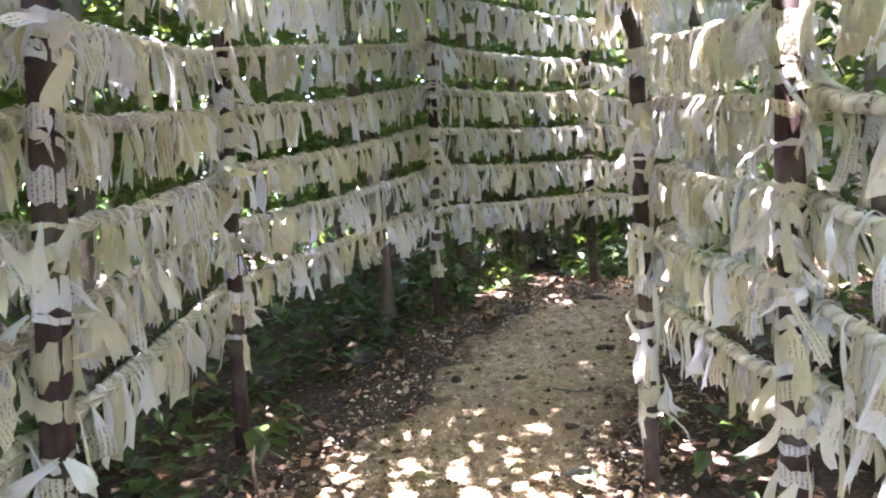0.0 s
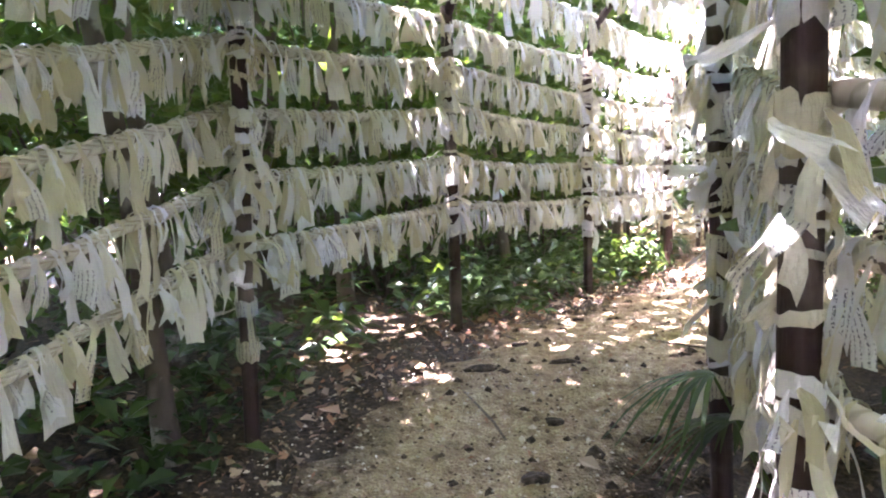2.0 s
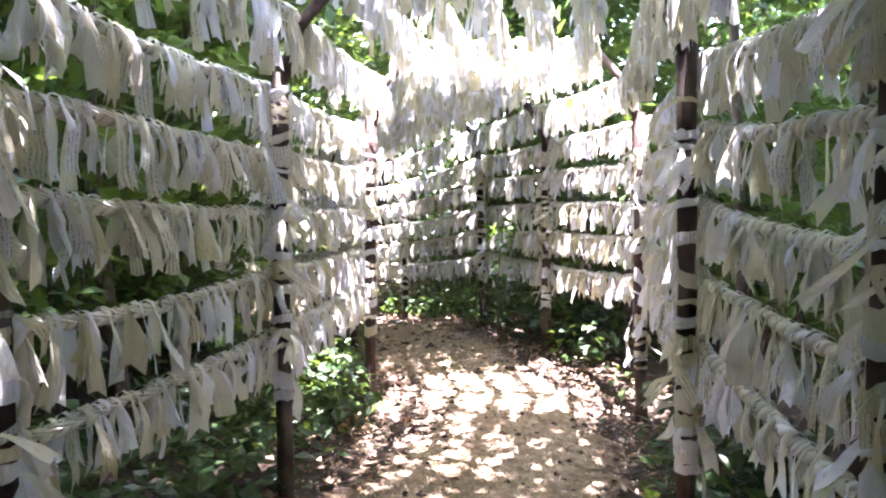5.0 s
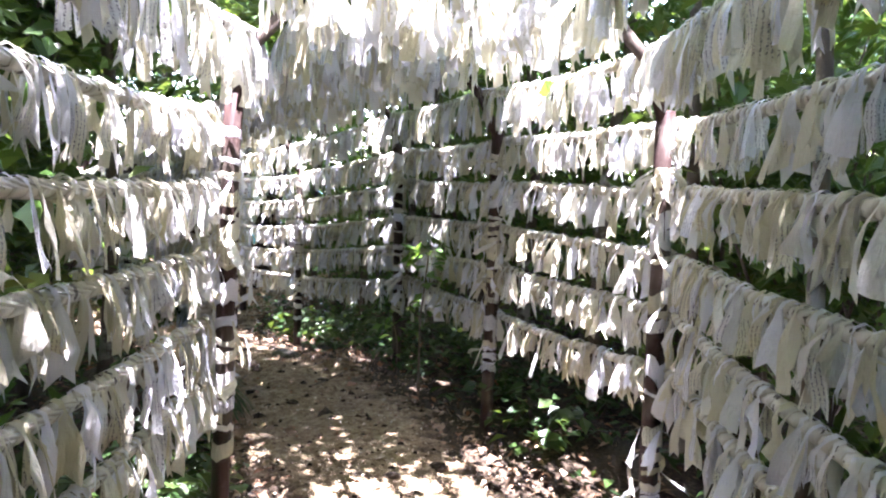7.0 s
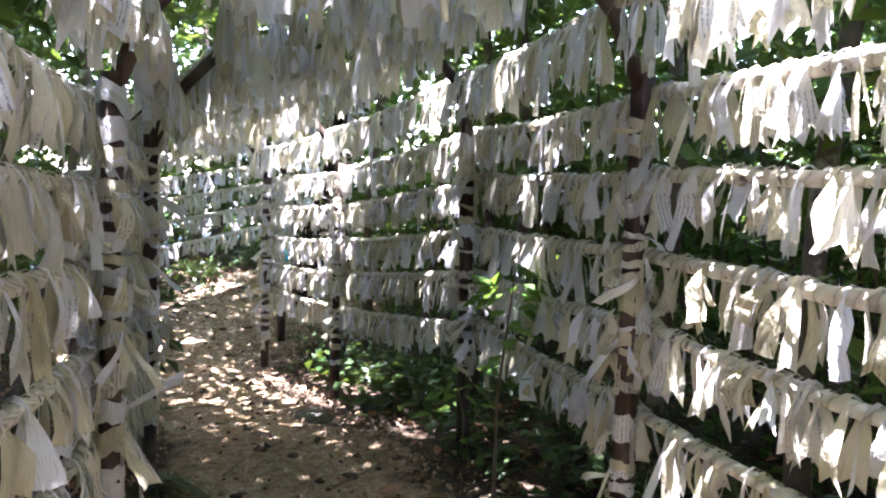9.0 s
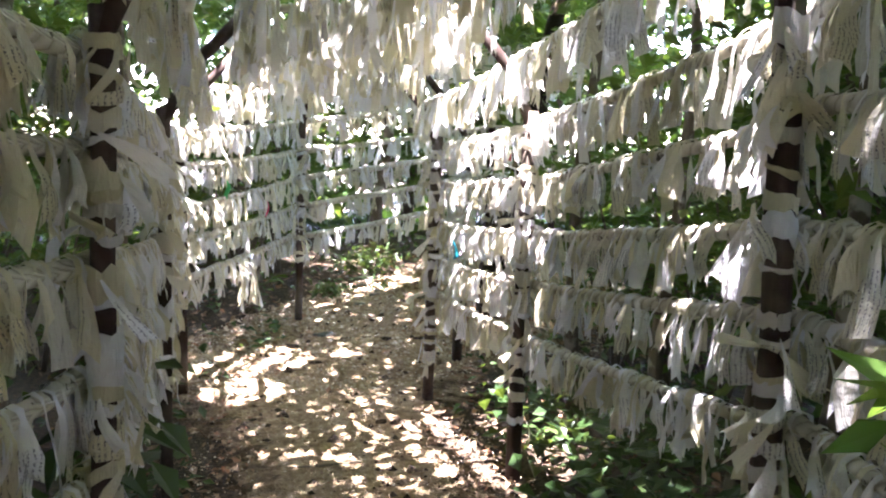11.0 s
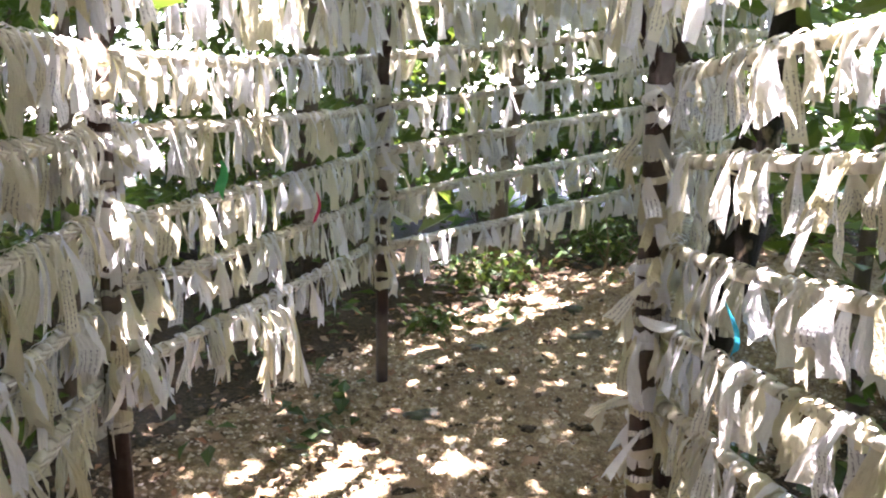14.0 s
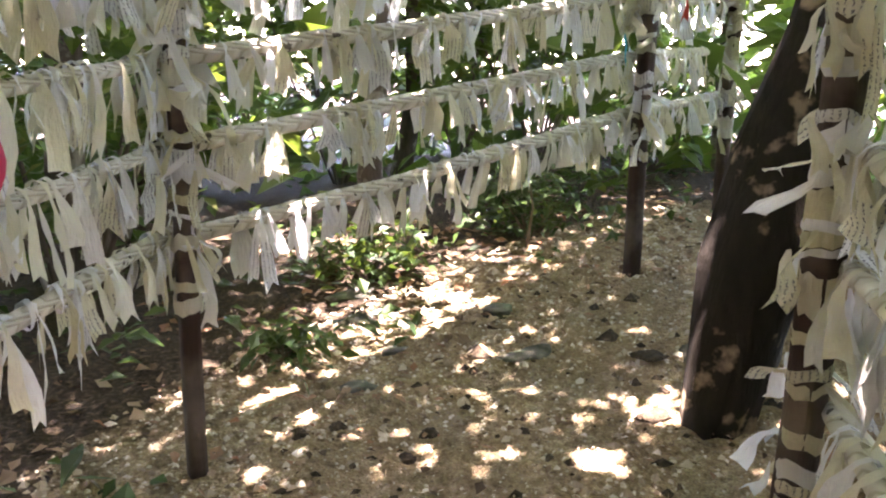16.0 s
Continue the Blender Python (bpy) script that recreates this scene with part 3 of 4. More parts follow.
# ---- leaves, shrubs and trees ----
def leaf(size, wide, r):
    """A folded, pointed leaf with its stalk at the origin."""
    f = r.uniform(0.15, 0.35) * wide
    d = r.uniform(-0.35, 0.1) * size
    v = np.array([(0, 0, 0), (-wide, size * 0.42, f), (0, size * 0.5, d * 0.3), (wide, size * 0.42, f), (0, size, d)])
    return v, [(0, 2, 1), (0, 3, 2), (1, 2, 4), (2, 3, 4)], None


def turned(v, r, up=0.5):
    yaw, pitch, roll = r.uniform(0, 6.283), r.normal(-0.15, up), r.normal(0, up)
    m = np.array(Euler((pitch, roll, yaw)).to_matrix())
    return v @ m.T


def leaf_cloud(centres, spread, count, size, r, flat=0.6):
    """Many folded leaves round some centres, as one mesh's data: four corners and two faces a leaf."""
    c = np.array(centres)[r.integers(0, len(centres), count)]
    off = r.standard_normal((count, 3)) * spread * np.array((1, 1, flat))
    ln = size * r.uniform(0.6, 1.35, count)[:, None]
    wd = ln * r.uniform(0.20, 0.36, count)[:, None]
    yaw, pitch, roll = r.uniform(0, 6.283, count), r.normal(-0.15, 0.5, count), r.normal(0, 0.5, count)
    along = np.stack([np.cos(yaw) * np.cos(pitch), np.sin(yaw) * np.cos(pitch), np.sin(pitch)], 1)
    side = np.stack([-np.sin(yaw) * np.cos(roll), np.cos(yaw) * np.cos(roll), np.sin(roll)], 1)
    up = np.cross(along, side)
    v = np.stack([np.zeros((count, 3)), along * ln * 0.45 - side * wd + up * wd * 0.4, along * ln, along * ln * 0.45 + side * wd + up * wd * 0.4], 1)
    v = v + (c + off)[:, None, :]
    faces = (np.array([(0, 2, 1), (0, 3, 2)])[None] + (np.arange(count) * 4)[:, None, None]).reshape(-1, 3)
    return v.reshape(-1, 3), faces


def make_tree(seed, height, radius, leaves, spread):
    """A tapered trunk with limbs and a loose crown, as (wood, crown) meshes."""
    r = np.random.default_rng(seed)
    n = 9
    z = np.linspace(-0.2, height, n)
    sway = np.cumsum(r.normal(0, 0.06, (n, 2)), axis=0)
    trunk = np.column_stack([sway - sway[0], z])
    wood = [tube(trunk, np.linspace(radius, radius * 0.35, n), 9, wobble=0.05, seed=seed)]
    wood[0][0][:9] *= np.array((1.35, 1.35, 1))
    tips = [trunk[-1]]
    for i in range(8):
        k = int(r.integers(n // 2, n - 1))
        a = trunk[k]
        ang = r.uniform(0, 6.283)
        ln = r.uniform(0.25, 0.5) * height * 0.55
        e = a + np.array((math.cos(ang) * ln, math.sin(ang) * ln, ln * r.uniform(0.3, 0.8)))
        mid = (a + e) / 2 + r.normal(0, 0.08, 3)
        wood.append(tube([a, mid, e], [radius * 0.4, radius * 0.25, radius * 0.1], 6))
        tips += [e, mid * 0.4 + e * 0.6, e + r.normal(0, 0.4, 3)]
    w = join(wood)
    v, f = leaf_cloud(tips, spread, leaves, 0.13, r)
    return mesh_of("trunk", w[0], w[1], BARK), mesh_of("crown", v, f, LEAF, smooth=False), v


TREES = [make_tree(11, 5.2, 0.06, 4200, 0.42), make_tree(12, 6.4, 0.075, 5200, 0.50), make_tree(13, 4.4, 0.045, 3600, 0.38), make_tree(14, 7.4, 0.09, 6000, 0.55),
         make_tree(15, 6.6, 0.05, 5200, 0.64), make_tree(16, 5.8, 0.045, 4600, 0.60)]


# openings cut through the crowns to put sun on path and ribbons: place and half width
SUN_GAPS = [(6.95, 15.5, 0.62, 0.36), (6.55, 14.8, 0.62, 0.34), (7.56, 15.4, 0.64, 0.12), (5.40, 8.4, 0.83, 0.22), (5.25, 8.75, 0.84, 0.14), (4.42, 8.8, 0.87, 0.18),
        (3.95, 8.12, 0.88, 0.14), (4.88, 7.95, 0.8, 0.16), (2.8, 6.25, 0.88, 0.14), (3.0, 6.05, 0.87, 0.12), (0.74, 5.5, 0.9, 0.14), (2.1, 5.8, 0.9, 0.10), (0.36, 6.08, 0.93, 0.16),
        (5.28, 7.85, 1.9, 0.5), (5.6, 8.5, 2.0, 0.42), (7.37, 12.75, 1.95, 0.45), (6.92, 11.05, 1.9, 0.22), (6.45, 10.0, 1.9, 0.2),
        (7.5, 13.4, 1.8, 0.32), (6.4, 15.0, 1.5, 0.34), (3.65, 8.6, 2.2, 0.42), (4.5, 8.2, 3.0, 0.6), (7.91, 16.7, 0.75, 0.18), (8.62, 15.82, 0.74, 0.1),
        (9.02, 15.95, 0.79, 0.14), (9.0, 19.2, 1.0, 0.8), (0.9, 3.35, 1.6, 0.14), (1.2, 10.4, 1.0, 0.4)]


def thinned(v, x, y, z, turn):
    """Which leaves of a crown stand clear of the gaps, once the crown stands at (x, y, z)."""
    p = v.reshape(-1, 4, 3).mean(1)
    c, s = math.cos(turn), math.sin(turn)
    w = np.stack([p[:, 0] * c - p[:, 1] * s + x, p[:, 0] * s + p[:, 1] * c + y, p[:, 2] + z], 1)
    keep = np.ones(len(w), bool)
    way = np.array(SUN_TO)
    for gx, gy, gz, half in SUN_GAPS:
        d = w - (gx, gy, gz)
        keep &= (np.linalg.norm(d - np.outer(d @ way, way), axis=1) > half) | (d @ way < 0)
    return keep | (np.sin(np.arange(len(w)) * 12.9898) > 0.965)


def plant_trees():
    r = np.random.default_rng(5)
    spots = []
    row = smooth_line(LEFT[:13], 0.1)
    tan = np.gradient(row, axis=0)
    tan /= np.linalg.norm(tan, axis=1)[:, None]
    # rows of trees added beyond the left fence to shade the tunnel
    for gap, away, kinds in ((1.45, 2.1, (2, 0)), (1.9, 4.3, (1, 3, 1)), (2.6, 6.8, (3, 1))):
        for k in range(int(len(row) * 0.1 / gap)):
            q = int((k + 0.5 + r.uniform(-0.25, 0.25)) * gap / 0.1)
            q = min(q, len(row) - 1)
            x, y = row[q] + np.array((-tan[q][1], tan[q][0])) * (away + r.uniform(-0.35, 0.35))
            spots.append((x, y, kinds[k % len(kinds)]))
    spots = [p for p in spots if off_path(p[0], p[1])[0] > 1.8]
    # slim trees added close behind both fences; their crowns meet over the path to shade it
    for line, turn in ((LEFT[:13], 1), (RIGHT, -1)):
        row = smooth_line(line, 0.1)
        tan = np.gradient(row, axis=0)
        tan /= np.linalg.norm(tan, axis=1)[:, None]
        for k in range(int(len(row) * 0.1 / 2.0)):
            q = min(int((k + 0.5 + r.uniform(-0.3, 0.3)) * 2.0 / 0.1), len(row) - 1)
            x, y = row[q] + np.array((-tan[q][1], tan[q][0])) * turn * r.uniform(0.75, 1.1)
            if off_path(x, y)[0] > 1.5:
                spots.append((x, y, 4 + k % 2))
    tries, near = 0, len(spots)
    while len(spots) < near + 34 and tries < 6000:
        tries += 1
        x, y = r.uniform(-2, 15), r.uniform(-6, 24)
        d = float(off_path(x, y)[0])
        c = LINE[int(np.argmin((LINE[:, 0] - x) ** 2 + (LINE[:, 1] - y) ** 2))]
        if d < 2.0 or d > 8.0 or (x - c[0]) * 0.8 - (y - c[1]) * 0.6 < 0.5 * d and y < 16.5:
            continue
        if any((x - a) ** 2 + (y - b) ** 2 < 2.2 for a, b, _ in spots):
            continue
        spots.append((x, y, int(r.integers(0, 4))))
    spots = [p for p in spots if math.hypot(p[0] - 5.0, p[1] - 17.2) > 0.4]
    # all but the first are added only to block sun from path and fences
    spots += [(-0.33, 5.02, 2), (0.25, 7.25, 3), (4.2, 15.2, 3), (4.9, 16.9, 3),
              (-1.6, 2.2, 4), (1.85, -0.5, 5), (1.95, 0.7, 4), (1.8, 1.9, 5), (-1.75, 0.9, 5), (1.9, -1.7, 4), (-1.7, -0.9, 5), (5.6, 7.2, 5), (4.4, 10.9, 5), (5.2, 13.6, 5), (3.9, 5.5, 4), (4.7, 6.1, 5), (2.9, 4.7, 4), (8.6, 13.0, 5), (8.9, 14.2, 4), (7.9, 11.4, 5), (6.9, 8.9, 4), (9.6, 15.1, 5), (8.0, 18.6, 4)]
    for x, y, k in spots:
        wood, crown, v = TREES[k]
        z, turn = land1(x, y), r.uniform(0, 6.28)
        t = thing("tree", (x, y, z), "slender forest tree with a loose green crown", "tree", "trees round the path")
        t.rotation_euler = (0, 0, turn)
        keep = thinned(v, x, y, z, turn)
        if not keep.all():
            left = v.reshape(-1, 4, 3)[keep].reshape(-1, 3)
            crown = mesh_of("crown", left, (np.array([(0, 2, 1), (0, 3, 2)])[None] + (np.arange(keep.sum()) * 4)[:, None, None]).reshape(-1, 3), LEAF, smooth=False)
        for nm, me in (("trunk", wood), ("crown", crown)):
            ob = new(nm, me)
            ob.parent = t


plant_trees()


def make_shrub(seed, height, leaves, size):
    r = np.random.default_rng(seed)
    stems, tips = [], []
    for i in range(7):
        ang, ln = r.uniform(0, 6.28), r.uniform(0.6, 1.0) * height
        e = np.array((math.cos(ang) * 0.35 * ln, math.sin(ang) * 0.35 * ln, ln))
        stems.append(tube([(0, 0, -0.05), e * 0.5 + r.normal(0, 0.04, 3), e], [0.014, 0.01, 0.005], 5))
        tips += [e, e * 0.75, e * 0.5]
    w = join(stems)
    v, f = leaf_cloud(tips, 0.17 * height ** 0.5, leaves, size, r, 1.2)
    v[:, 2] = np.maximum(v[:, 2], 0.02)
    return mesh_of("branching_stem", w[0], w[1], BARK), mesh_of("foliage", v, f, LEAF, smooth=False)


SHRUBS = [make_shrub(21, 2.2, 1100, 0.12), make_shrub(22, 1.6, 800, 0.10), make_shrub(23, 2.9, 1500, 0.12)]


def plant_shrubs():
    r = np.random.default_rng(8)
    spots, tries = [], 0
    while len(spots) < 150 and tries < 8000:
        tries += 1
        x, y = r.uniform(-7, 15), r.uniform(-6, 24)
        d = float(off_path(x, y)[0])
        if d < 1.95 or d > 6.5 or any((x - a) ** 2 + (y - b) ** 2 < 0.8 for a, b in spots):
            continue
        if x > 8.0 and y > 16.6 and d < 3.2:
            continue
        spots.append((x, y))
        stems, foliage = SHRUBS[int(r.integers(0, 3))]
        t = thing("shrub", (x, y, land1(x, y)), "leafy green understory shrub behind the fence", "shrub", "shrubs behind the fences")
        t.rotation_euler = (0, 0, r.uniform(0, 6.28))
        for nm, me in (("branching_stem", stems), ("foliage", foliage)):
            ob = new(nm, me)
            ob.parent = t


plant_shrubs()


def hedge():
    """Tall shrubs close behind the fence."""
    r = np.random.default_rng(18)
    for a, b in list(zip(LEFT[2:10], LEFT[3:11])) + list(zip(RIGHT[2:11], RIGHT[3:12])):
        a, b = np.array(a), np.array(b)
        t = (b - a) / np.linalg.norm(b - a)
        out = np.array((-t[1], t[0])) if tuple(a) in LEFT else np.array((t[1], -t[0]))
        n = int(np.linalg.norm(b - a) / 0.7) + 1
        for k in range(n):
            p = a + (b - a) * (k + r.uniform(0.2, 0.8)) / n + out * r.uniform(1.35, 1.9)
            stems, foliage = SHRUBS[int(r.integers(0, 3))]
            sh = thing("shrub", (p[0], p[1], land1(p[0], p[1])), "leafy green understory shrub behind the fence", "shrub", "shrubs behind the fences")
            sh.rotation_euler = (0, 0, r.uniform(0, 6.28))
            for nm, me in (("branching_stem", stems), ("foliage", foliage)):
                ob = new(nm, me)
                ob.parent = sh


hedge()


def scatter_points(count, near, far, r, box=(-4, -2, 13, 20)):
    out = []
    while len(out) < count:
        x, y = r.uniform(box[0], box[2], 4000), r.uniform(box[1], box[3], 4000)
        d = off_path(x, y)
        ok = (d > near) & (d < far)
        out += list(zip(x[ok], y[ok]))
    return np.array(out[:count])


def undergrowth():
    r = np.random.default_rng(9)
    pts = np.concatenate([scatter_points(620, 0.8, 3.0, r), scatter_points(420, 0.85, 2.2, r, (1.0, 6.2, 5.0, 10.0)), scatter_points(260, 0.85, 2.0, r, (5.5, 8.5, 9.0, 14.0)),
                          scatter_points(240, 0.9, 2.2, r, (-2.6, 1.0, 0.6, 7.0))])
    vs = []
    for x, y in pts:
        z = land1(x, y)
        h = r.uniform(0.05, 0.42)
        for k in range(int(r.integers(5, 12))):
            v = turned(leaf(1.0, r.uniform(0.24, 0.4), r)[0], r, 0.35) * r.uniform(0.05, 0.13)
            vs.append(v + np.array((x + r.normal(0, 0.08), y + r.normal(0, 0.08), z + h * r.uniform(0.2, 1))))
    n = len(vs)
    faces = (np.array([(0, 2, 1), (0, 3, 2), (1, 2, 4), (2, 3, 4)])[None] + (np.arange(n) * 5)[:, None, None]).reshape(-1, 3)
    ob = new("undergrowth", mesh_of("undergrowth", np.concatenate(vs), faces, LOW, smooth=False))
    tagged(ob, "low green seedlings and vines beside the path", "plants", kind="stuff")


undergrowth()


def litter():
    r = np.random.default_rng(10)
    for name, count, near, far, size, mat, label in (("leaf_litter", 17000, 0.6, 4.2, 0.062, LITTER, "dry brown fallen leaves on the forest floor"),
                                                    ("edge_litter", 3200, 0.48, 1.0, 0.045, LITTER, "small dry leaves along the edge of the path"),
                                                    ("path_litter", 6000, 0.0, 0.85, 0.026, SPECK, "small dry leaf bits on the path"),
                                                    ("dry_leaves", 260, 0.0, 0.85, 0.085, LITTER, "curled dry leaves on the path"),
                                                    ("gravel", 9000, 0.0, 0.9, 0.016, CHIP, "pale gravel chips on the path")):
        pts = scatter_points(count, near, far, r)
        z = land(pts[:, 0], pts[:, 1]) + np.where(off_path(pts[:, 0], pts[:, 1]) > 1, 0.02, 0.022)
        vs = []
        for i in range(count):
            v = turned(leaf(1.0, r.uniform(0.2, 0.4), r)[0], r, 0.3) * size * r.uniform(0.5, 1.4)
            vs.append(v + np.array((pts[i, 0], pts[i, 1], z[i] + r.uniform(0, 0.02))))
        faces = (np.array([(0, 2, 1), (0, 3, 2), (1, 2, 4), (2, 3, 4)])[None] + (np.arange(count) * 5)[:, None, None]).reshape(-1, 3)
        tagged(new(name, mesh_of(name, np.concatenate(vs), faces, mat, smooth=False)), label, "leaves", kind="stuff")


litter()


def lump(r, size):
    """A rough stone."""
    bm = bmesh.new()
    bmesh.ops.create_icosphere(bm, subdivisions=2, radius=1.0)
    ph = r.uniform(0, 6, 3)
    for v in bm.verts:
        k = 1 + 0.22 * math.sin(3 * v.co.x + ph[0]) + 0.2 * math.sin(4 * v.co.y + ph[1]) + 0.15 * math.sin(5 * v.co.z + ph[2])
        v.co *= k
    me = bpy.data.meshes.new("stone")
    bm.to_mesh(me)
    bm.free()
    v = np.array([q.co for q in me.vertices]) * np.array(size)
    f = [tuple(p.vertices) for p in me.polygons]
    bpy.data.meshes.remove(me)
    return v, f


def stones():
    r = np.random.default_rng(12)
    for x, y, s in ((8.62, 17.6, 0.09), (-0.52, 4.64, 0.10), (7.40, 12.2, 0.11), (9.4, 16.1, 0.10), (8.9, 16.55, 0.08),
                    (7.6, 15.95, 0.07), (8.2, 16.7, 0.06), (6.86, 12.18, 0.12), (8.52, 17.31, 0.06), (0.5, 3.2, 0.06), (9.0, 16.9, 0.07), (8.5, 16.9, 0.05)):
        v, f = lump(r, (s * r.uniform(1.1, 1.6), s, s * 0.42))
        v = v + np.array((x, y, land1(x, y) + s * 0.12))
        tagged(new("stone", mesh_of("stone", v, f, STONE)), "rough grey limestone lump half sunk in the ground", "stone", "stones on the ground")


stones()


def end_trunk():
    x, y = 9.13, 15.80
    z = land1(x, y)
    t = thing("tree", (x, y, z), "leaning dark tree trunk with pale patches", "tree")
    h = np.array((-0.1, 0.0, 0.25, 0.55, 0.9, 1.3, 1.8, 2.6, 3.8, 5.0))
    line = np.column_stack([x + 0.17 * h - 0.02 * np.sin(3 * h), y - 0.08 * h, z + h])
    rad = np.array((0.16, 0.125, 0.150, 0.168, 0.150, 0.108, 0.082, 0.07, 0.055, 0.04))
    v, f, u = tube(line, rad, 18, wobble=0.09, seed=4)
    part("trunk", mesh_of("trunk", v, f, DARK_BARK), t)
    r = np.random.default_rng(3)
    cv, cf = leaf_cloud([line[-1], line[-2], line[-1] + (0.8, 0.2, 0.4), line[-1] + (-0.6, 0.5, 0.3)], 0.7, 2600, 0.16, r)
    part("crown", mesh_of("crown", cv, cf, LEAF, smooth=False), t)


end_trunk()


def fan_palm(x, y, fronds, height, spread, turn0, seed):
    """A young fan palm: arching stalks, each with a split fan of narrow blades."""
    r = np.random.default_rng(seed)
    z = land1(x, y)
    t = thing("fan_palm", (x, y, z), "young dark green fan palm beside the path", "palm", "fan palms beside the path")
    for i in range(fronds):
        ang = turn0 + r.normal(0, spread)
        d = np.array((math.cos(ang), math.sin(ang), 0.0))
        side = np.array((-d[1], d[0], 0.0))
        h = height * r.uniform(0.7, 1.0)
        hub = np.array((x, y, z)) + d * h * 0.30 + np.array((0, 0, h))
        stalk = part("stalk", mesh_of("stalk", *tube([(x, y, z - 0.02), np.array((x, y, z)) + d * h * 0.10 + np.array((0, 0, h * 0.6)), hub], [0.006, 0.005, 0.004], 6)[:2], LOW), t)
        for k in range(15):
            a = (k - 7) / 7 * 1.35 + r.normal(0, 0.04)
            ln = r.uniform(0.26, 0.36) * (1 - 0.25 * abs(a) / 1.35)
            w = 0.011
            along = d * math.cos(a) + side * math.sin(a)
            across = -d * math.sin(a) + side * math.cos(a)
            v = []
            for q in range(5):
                u = q / 4
                c = hub + along * ln * u + np.array((0, 0, 0.07 * u - 0.24 * u * u))
                ww = w * (0.4 + 1.2 * u) * (1 - u) ** 0.6 + 0.0008
                v += [c - across * ww, c + np.array((0, 0, -0.3 * ww)), c + across * ww]
            f = [(q * 3 + j, q * 3 + j + 1, q * 3 + j + 4, q * 3 + j + 3) for q in range(4) for j in range(2)]
            part("blade", mesh_of("blade", np.array(v), f, LOW), stalk)


fan_palm(1.34, 3.82, 3, 0.82, 0.5, 2.3, 31)
fan_palm(5.05, 10.65, 8, 0.30, 1.8, -0.9, 32)


def sapling(x, y, lean, height, leaves, size, mat, seed):
    """A thin stem with broad single leaves."""
    r = np.random.default_rng(seed)
    z = land1(x, y)
    t = thing("sapling", (x, y, z), "broad-leaved green sapling growing against the fence", "sapling", "saplings at the fences")
    top = np.array((x + lean[0], y + lean[1], z + height))
    foot = np.array((x, y, z - 0.03))
    mid = (top + foot) / 2 + r.normal(0, 0.03, 3)
    stem = part("stem", mesh_of("stem", *tube([foot, mid, top], [0.010, 0.007, 0.004], 6)[:2], TWIG), t)
    for i in range(leaves):
        u = r.uniform(0.45, 1.0)
        c = (foot * (1 - u) + top * u) if r.random() < 0.5 else (mid * (1 - u) + top * u)
        ang = r.uniform(0, 6.28)
        reach = r.uniform(0.02, 0.16)
        c = c + np.array((math.cos(ang) * reach, math.sin(ang) * reach, r.normal(0.02, 0.05)))
        v, f, _ = leaf(1.0, r.uniform(0.24, 0.32), r)
        m = np.array(Euler((r.normal(-0.3, 0.35), r.normal(0, 0.35), ang - 1.57)).to_matrix())
        v = (v * size * r.uniform(0.7, 1.25)) @ m.T + c
        part("leaf", mesh_of("leaf", v, f, mat, smooth=False), stem)


FRESH = leaf_material("fresh_leaf", (0.0, (0.07, 0.17, 0.03)), (0.5, (0.10, 0.23, 0.04)), (1.0, (0.20, 0.30, 0.05)))
sapling(6.30, 9.98, (0.04, -0.04), 1.12, 40, 0.13, FRESH, 41)
sapling(6.70, 10.6, (-0.05, 0.0), 0.45, 18, 0.11, FRESH, 42)
sapling(5.38, 11.5, (0.0, 0.02), 0.85, 24, 0.13, LOW, 43)
sapling(9.55, 17.45, (0.0, 0.0), 0.45, 18, 0.12, LOW, 44)
sapling(-0.75, 3.05, (0.0, 0.0), 0.25, 10, 0.12, LOW, 45)


def low_bush(x, y, seed, count=420, wide=0.2, high=0.2):
    """A low dark heap of small leaves on the ground."""
    r = np.random.default_rng(seed)
    z = land1(x, y)
    t = thing("low_bush", (x, y, z), "low dark green bush on the ground beyond the path", "bush", "low bushes")
    tips = [np.array((x + r.normal(0, wide * 0.6), y + r.normal(0, wide * 0.6), z + r.uniform(0.05, high))) for _ in range(8)]
    v, f = leaf_cloud(tips, wide * 0.55, count, 0.07, r, 0.6)
    v[:, 2] = np.maximum(v[:, 2], z + 0.01)
    part("foliage", mesh_of("foliage", v, f, LOW, smooth=False), t)
    w = join([tube([(x, y, z - 0.02), (tip + np.array((x, y, z))) / 2, tip], [0.008, 0.006, 0.003], 5) for tip in tips])
    part("branching_stem", mesh_of("branching_stem", w[0], w[1], TWIG), t)


for n, (x, y, c, w, h) in enumerate(((8.8, 17.75, 520, 0.28, 0.25), (9.75, 17.7, 380, 0.2, 0.25), (10.2, 18.2, 420, 0.3, 0.3), (-0.35, 5.15, 160, 0.14, 0.12), (8.1, 17.2, 160, 0.12, 0.1))):
    low_bush(x, y, 70 + n, c, w, h)


def clods():
    r = np.random.default_rng(15)
    pts = scatter_points(46, 0.0, 0.7, r, (-0.7, 1.5, 9.5, 16.8))
    for x, y in pts:
        q = r.uniform(0.016, 0.042)
        v, f = lump(r, (q * r.uniform(1.0, 1.8), q * r.uniform(0.9, 1.3), q * 0.45))
        v = v + np.array((x, y, land1(x, y) + 0.018 + q * 0.1))
        tagged(new("soil_clod", mesh_of("soil_clod", v, f, SOIL)), "brown lump of soil lying on the path", "clod", "clods on the path")


clods()


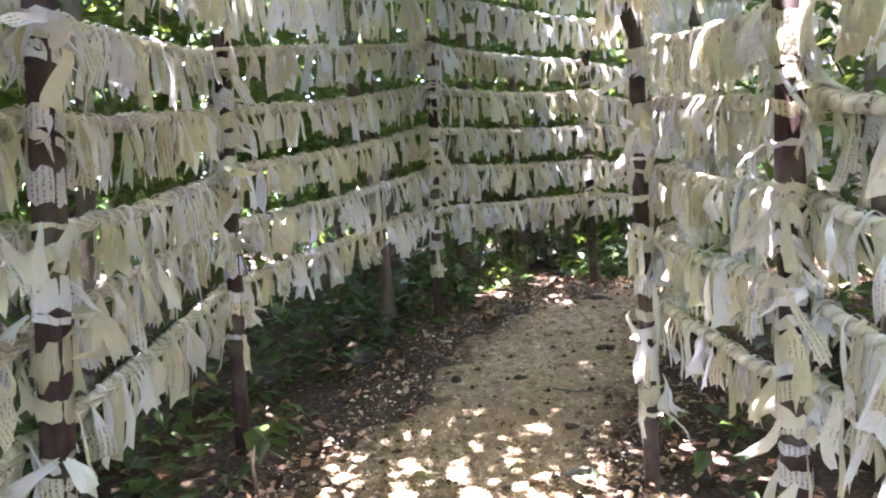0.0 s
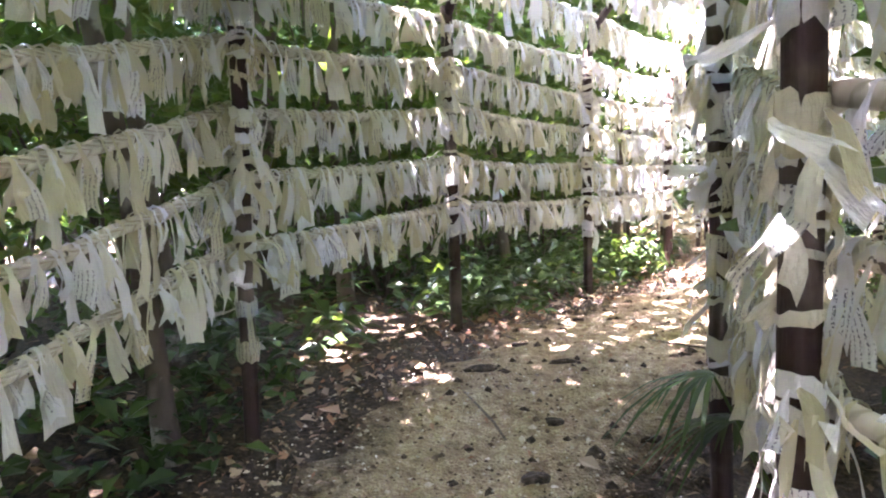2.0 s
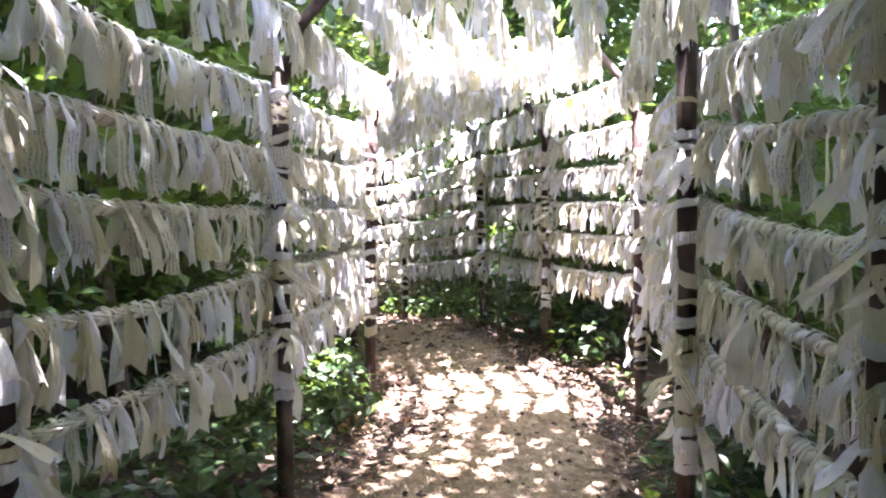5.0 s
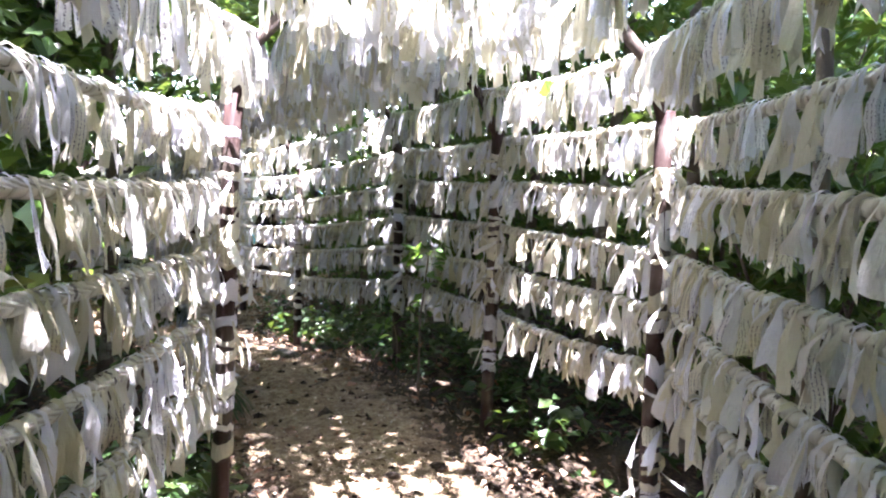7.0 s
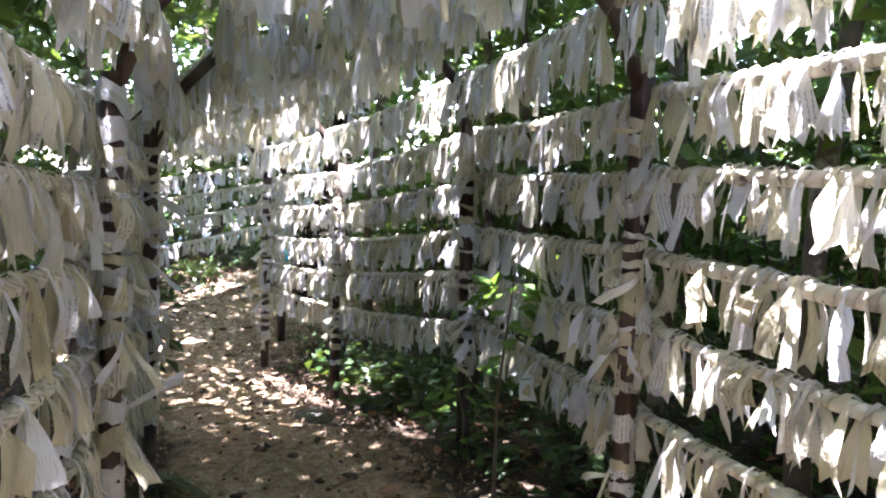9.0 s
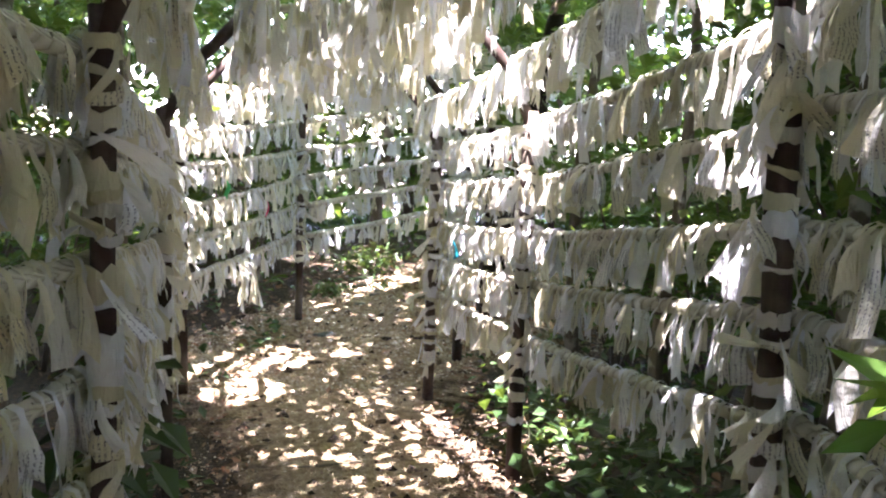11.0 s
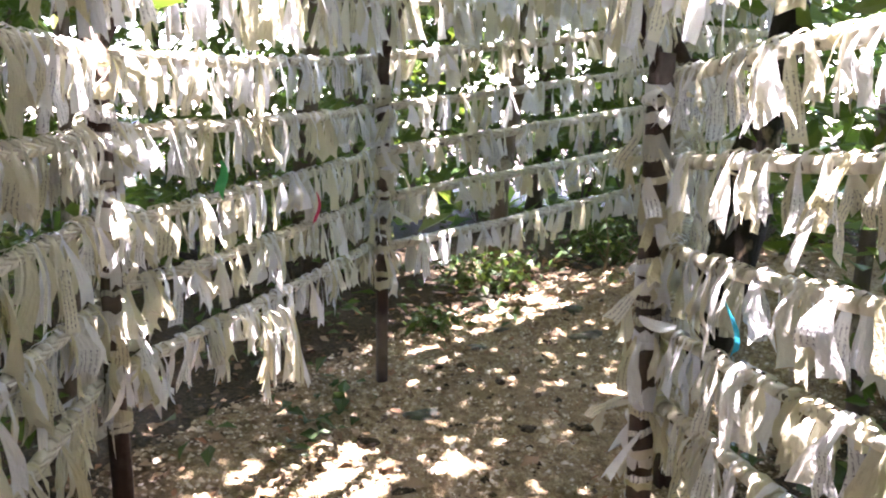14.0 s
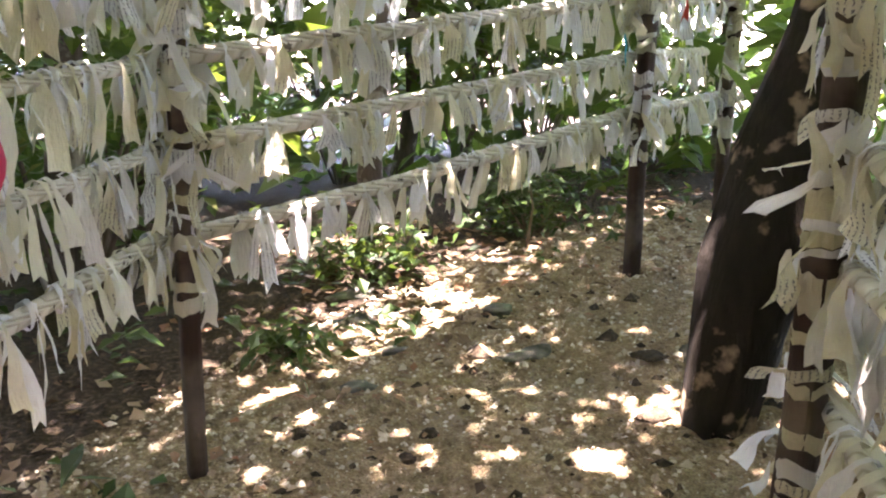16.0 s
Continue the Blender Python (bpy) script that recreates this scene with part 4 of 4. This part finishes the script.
def crumbs(name, pts, low, high, mat, label, seed):
    """Small angular crumbs of earth or grit lying on the path."""
    r = np.random.default_rng(seed)
    n = len(pts)
    q = r.uniform(low, high, n) * np.where(r.random(n) < 0.08, 2.0, 1.0)
    base = np.array([(1, 0, 0), (0, 1, 0), (-1, 0, 0), (0, -1, 0), (0, 0, 0.7)], float)
    ang = r.uniform(0, 6.283, n)
    c, sn = np.cos(ang), np.sin(ang)
    k = base[None] * q[:, None, None] * r.uniform(0.6, 1.4, (n, 5, 1))
    v = np.stack([k[..., 0] * c[:, None] - k[..., 1] * sn[:, None], k[..., 0] * sn[:, None] + k[..., 1] * c[:, None], k[..., 2]], 2)
    v = v + np.column_stack([pts, land(pts[:, 0], pts[:, 1]) + 0.016])[:, None, :]
    faces = (np.array([(0, 1, 4), (1, 2, 4), (2, 3, 4), (3, 0, 4)])[None] + (np.arange(n) * 5)[:, None, None]).reshape(-1, 3)
    tagged(new(name, mesh_of(name, v.reshape(-1, 3), faces, mat, smooth=False)), label, "grit", kind="stuff")


grain = np.random.default_rng(25)
crumbs("grit", np.concatenate([scatter_points(7000, 0.0, 0.8, grain), scatter_points(3500, 0.0, 0.75, grain, (-0.9, 2.2, 1.2, 5.5))]),
       0.004, 0.011, GRIT, "brown and pale crumbs of earth on the path", 26)
crumbs("coarse_gravel", scatter_points(12000, 0.0, 1.5, grain, (6.0, 14.6, 10.8, 17.6)), 0.006, 0.014, CHIP, "coarse pale gravel on the clearing", 27)
crumbs("earth_lumps", scatter_points(700, 0.0, 0.8, grain, (-0.9, 1.5, 9.5, 17.2)), 0.014, 0.03, SOIL, "dark lumps of earth on the path", 28)


def twigs():
    r = np.random.default_rng(16)
    for x, y in list(scatter_points(34, 0.0, 1.6, r, (-0.9, 1.5, 10.0, 18.0))):
        a, ln = r.uniform(0, 6.28), r.uniform(0.12, 0.45)
        p = [(x + math.cos(a) * ln * (u - 0.5) + r.normal(0, 0.01), y + math.sin(a) * ln * (u - 0.5) + r.normal(0, 0.01)) for u in (0, 0.35, 0.7, 1.0)]
        v, f, u = tube([(px, py, land1(px, py) + 0.024) for px, py in p], [0.006, 0.006, 0.005, 0.003], 6)
        tagged(new("twig", mesh_of("twig", v, f, TWIG)), "thin dry twig lying on the ground", "twig", "twigs on the ground")


twigs()


def coloured_strips():
    """The few strips that are not white."""
    for n, (p, c, label, d) in enumerate((((7.0, 15.74, 1.83), (0.62, 0.05, 0.12), "crimson cloth strip tied to the fence rail", (0.63, 0.77)),
                                          ((6.53, 15.12, 2.0), (0.06, 0.42, 0.14), "green cloth strip tied to the fence rail", (0.63, 0.77)),
                                          ((7.53, 13.69, 1.74), (0.02, 0.42, 0.58), "turquoise cloth strip tied to the fence rail", (0.2, 0.98)),
                                          ((9.45, 16.71, 2.12), (0.02, 0.42, 0.58), "turquoise cloth strip tied to the fence rail", (0.98, 0.17)),
                                          ((9.95, 16.86, 2.32), (0.60, 0.06, 0.04), "red cloth strip tied to the fence rail", (0.91, 0.41)))):
        v, f, u = placed(tail(np.random.default_rng(60 + n), 0.13, 0.045, 1, 0.15), pose_along(Vector(p), d, True))
        ob = new("coloured_strip", mesh_of("coloured_strip", v, f, plain_cloth("coloured_cloth", c), u))
        tagged(ob, label, "ribbon", "coloured strips")


coloured_strips()


def ribbon_bunch():
    """A heap of strips tied over the lowest rail, with long ends."""
    r = np.random.default_rng(77)
    x, y = 6.77, 15.50
    b = thing("ribbon_bunch", (x, y, land1(x, y) + 0.7), "bunched white cloth strips with long hanging ends", "ribbon")
    for k in range(16):
        u = r.uniform(-0.13, 0.13)
        p = Vector((x + 0.63 * u, y + 0.77 * u, land1(x, y) + 0.73 + r.uniform(0, 0.03)))
        v, f, uv = placed(tail(r, r.uniform(0.20, 0.36), r.uniform(0.025, 0.05), 1.5, r.normal(0, 0.1)), pose_along(p, (0.63, 0.77), True))
        part("ribbon_end", mesh_of("ribbon_end", v, f, CLOTH, uv), b)
    for k in range(3):
        u = (k - 1) * 0.09
        v, f, uv = placed(knot(r, 0.045), pose_along(Vector((x + 0.63 * u, y + 0.77 * u, land1(x, y) + 0.71)), (0.63, 0.77), True))
        part("knot", mesh_of("knot", v, f, CLOTH, uv), b)


ribbon_bunch()


def far_woods():
    r = np.random.default_rng(14)
    n = 1500
    a, d = r.uniform(0, 6.283, n), r.uniform(11.0, 18.0, n)
    tips = np.column_stack([3.5 + np.cos(a) * d, 8.0 + np.sin(a) * (d + 2), 0.5 + 9.5 * r.random(n) ** 1.2])
    v, f = leaf_cloud(tips, 0.75, 105000, 0.36, r, 0.7)
    v[:, 2] = np.maximum(v[:, 2], 0.3)
    tagged(new("far_woods", mesh_of("far_woods", v, f, LEAF, smooth=False)), "dense green woods beyond the fences", "woods", kind="stuff")


far_woods()
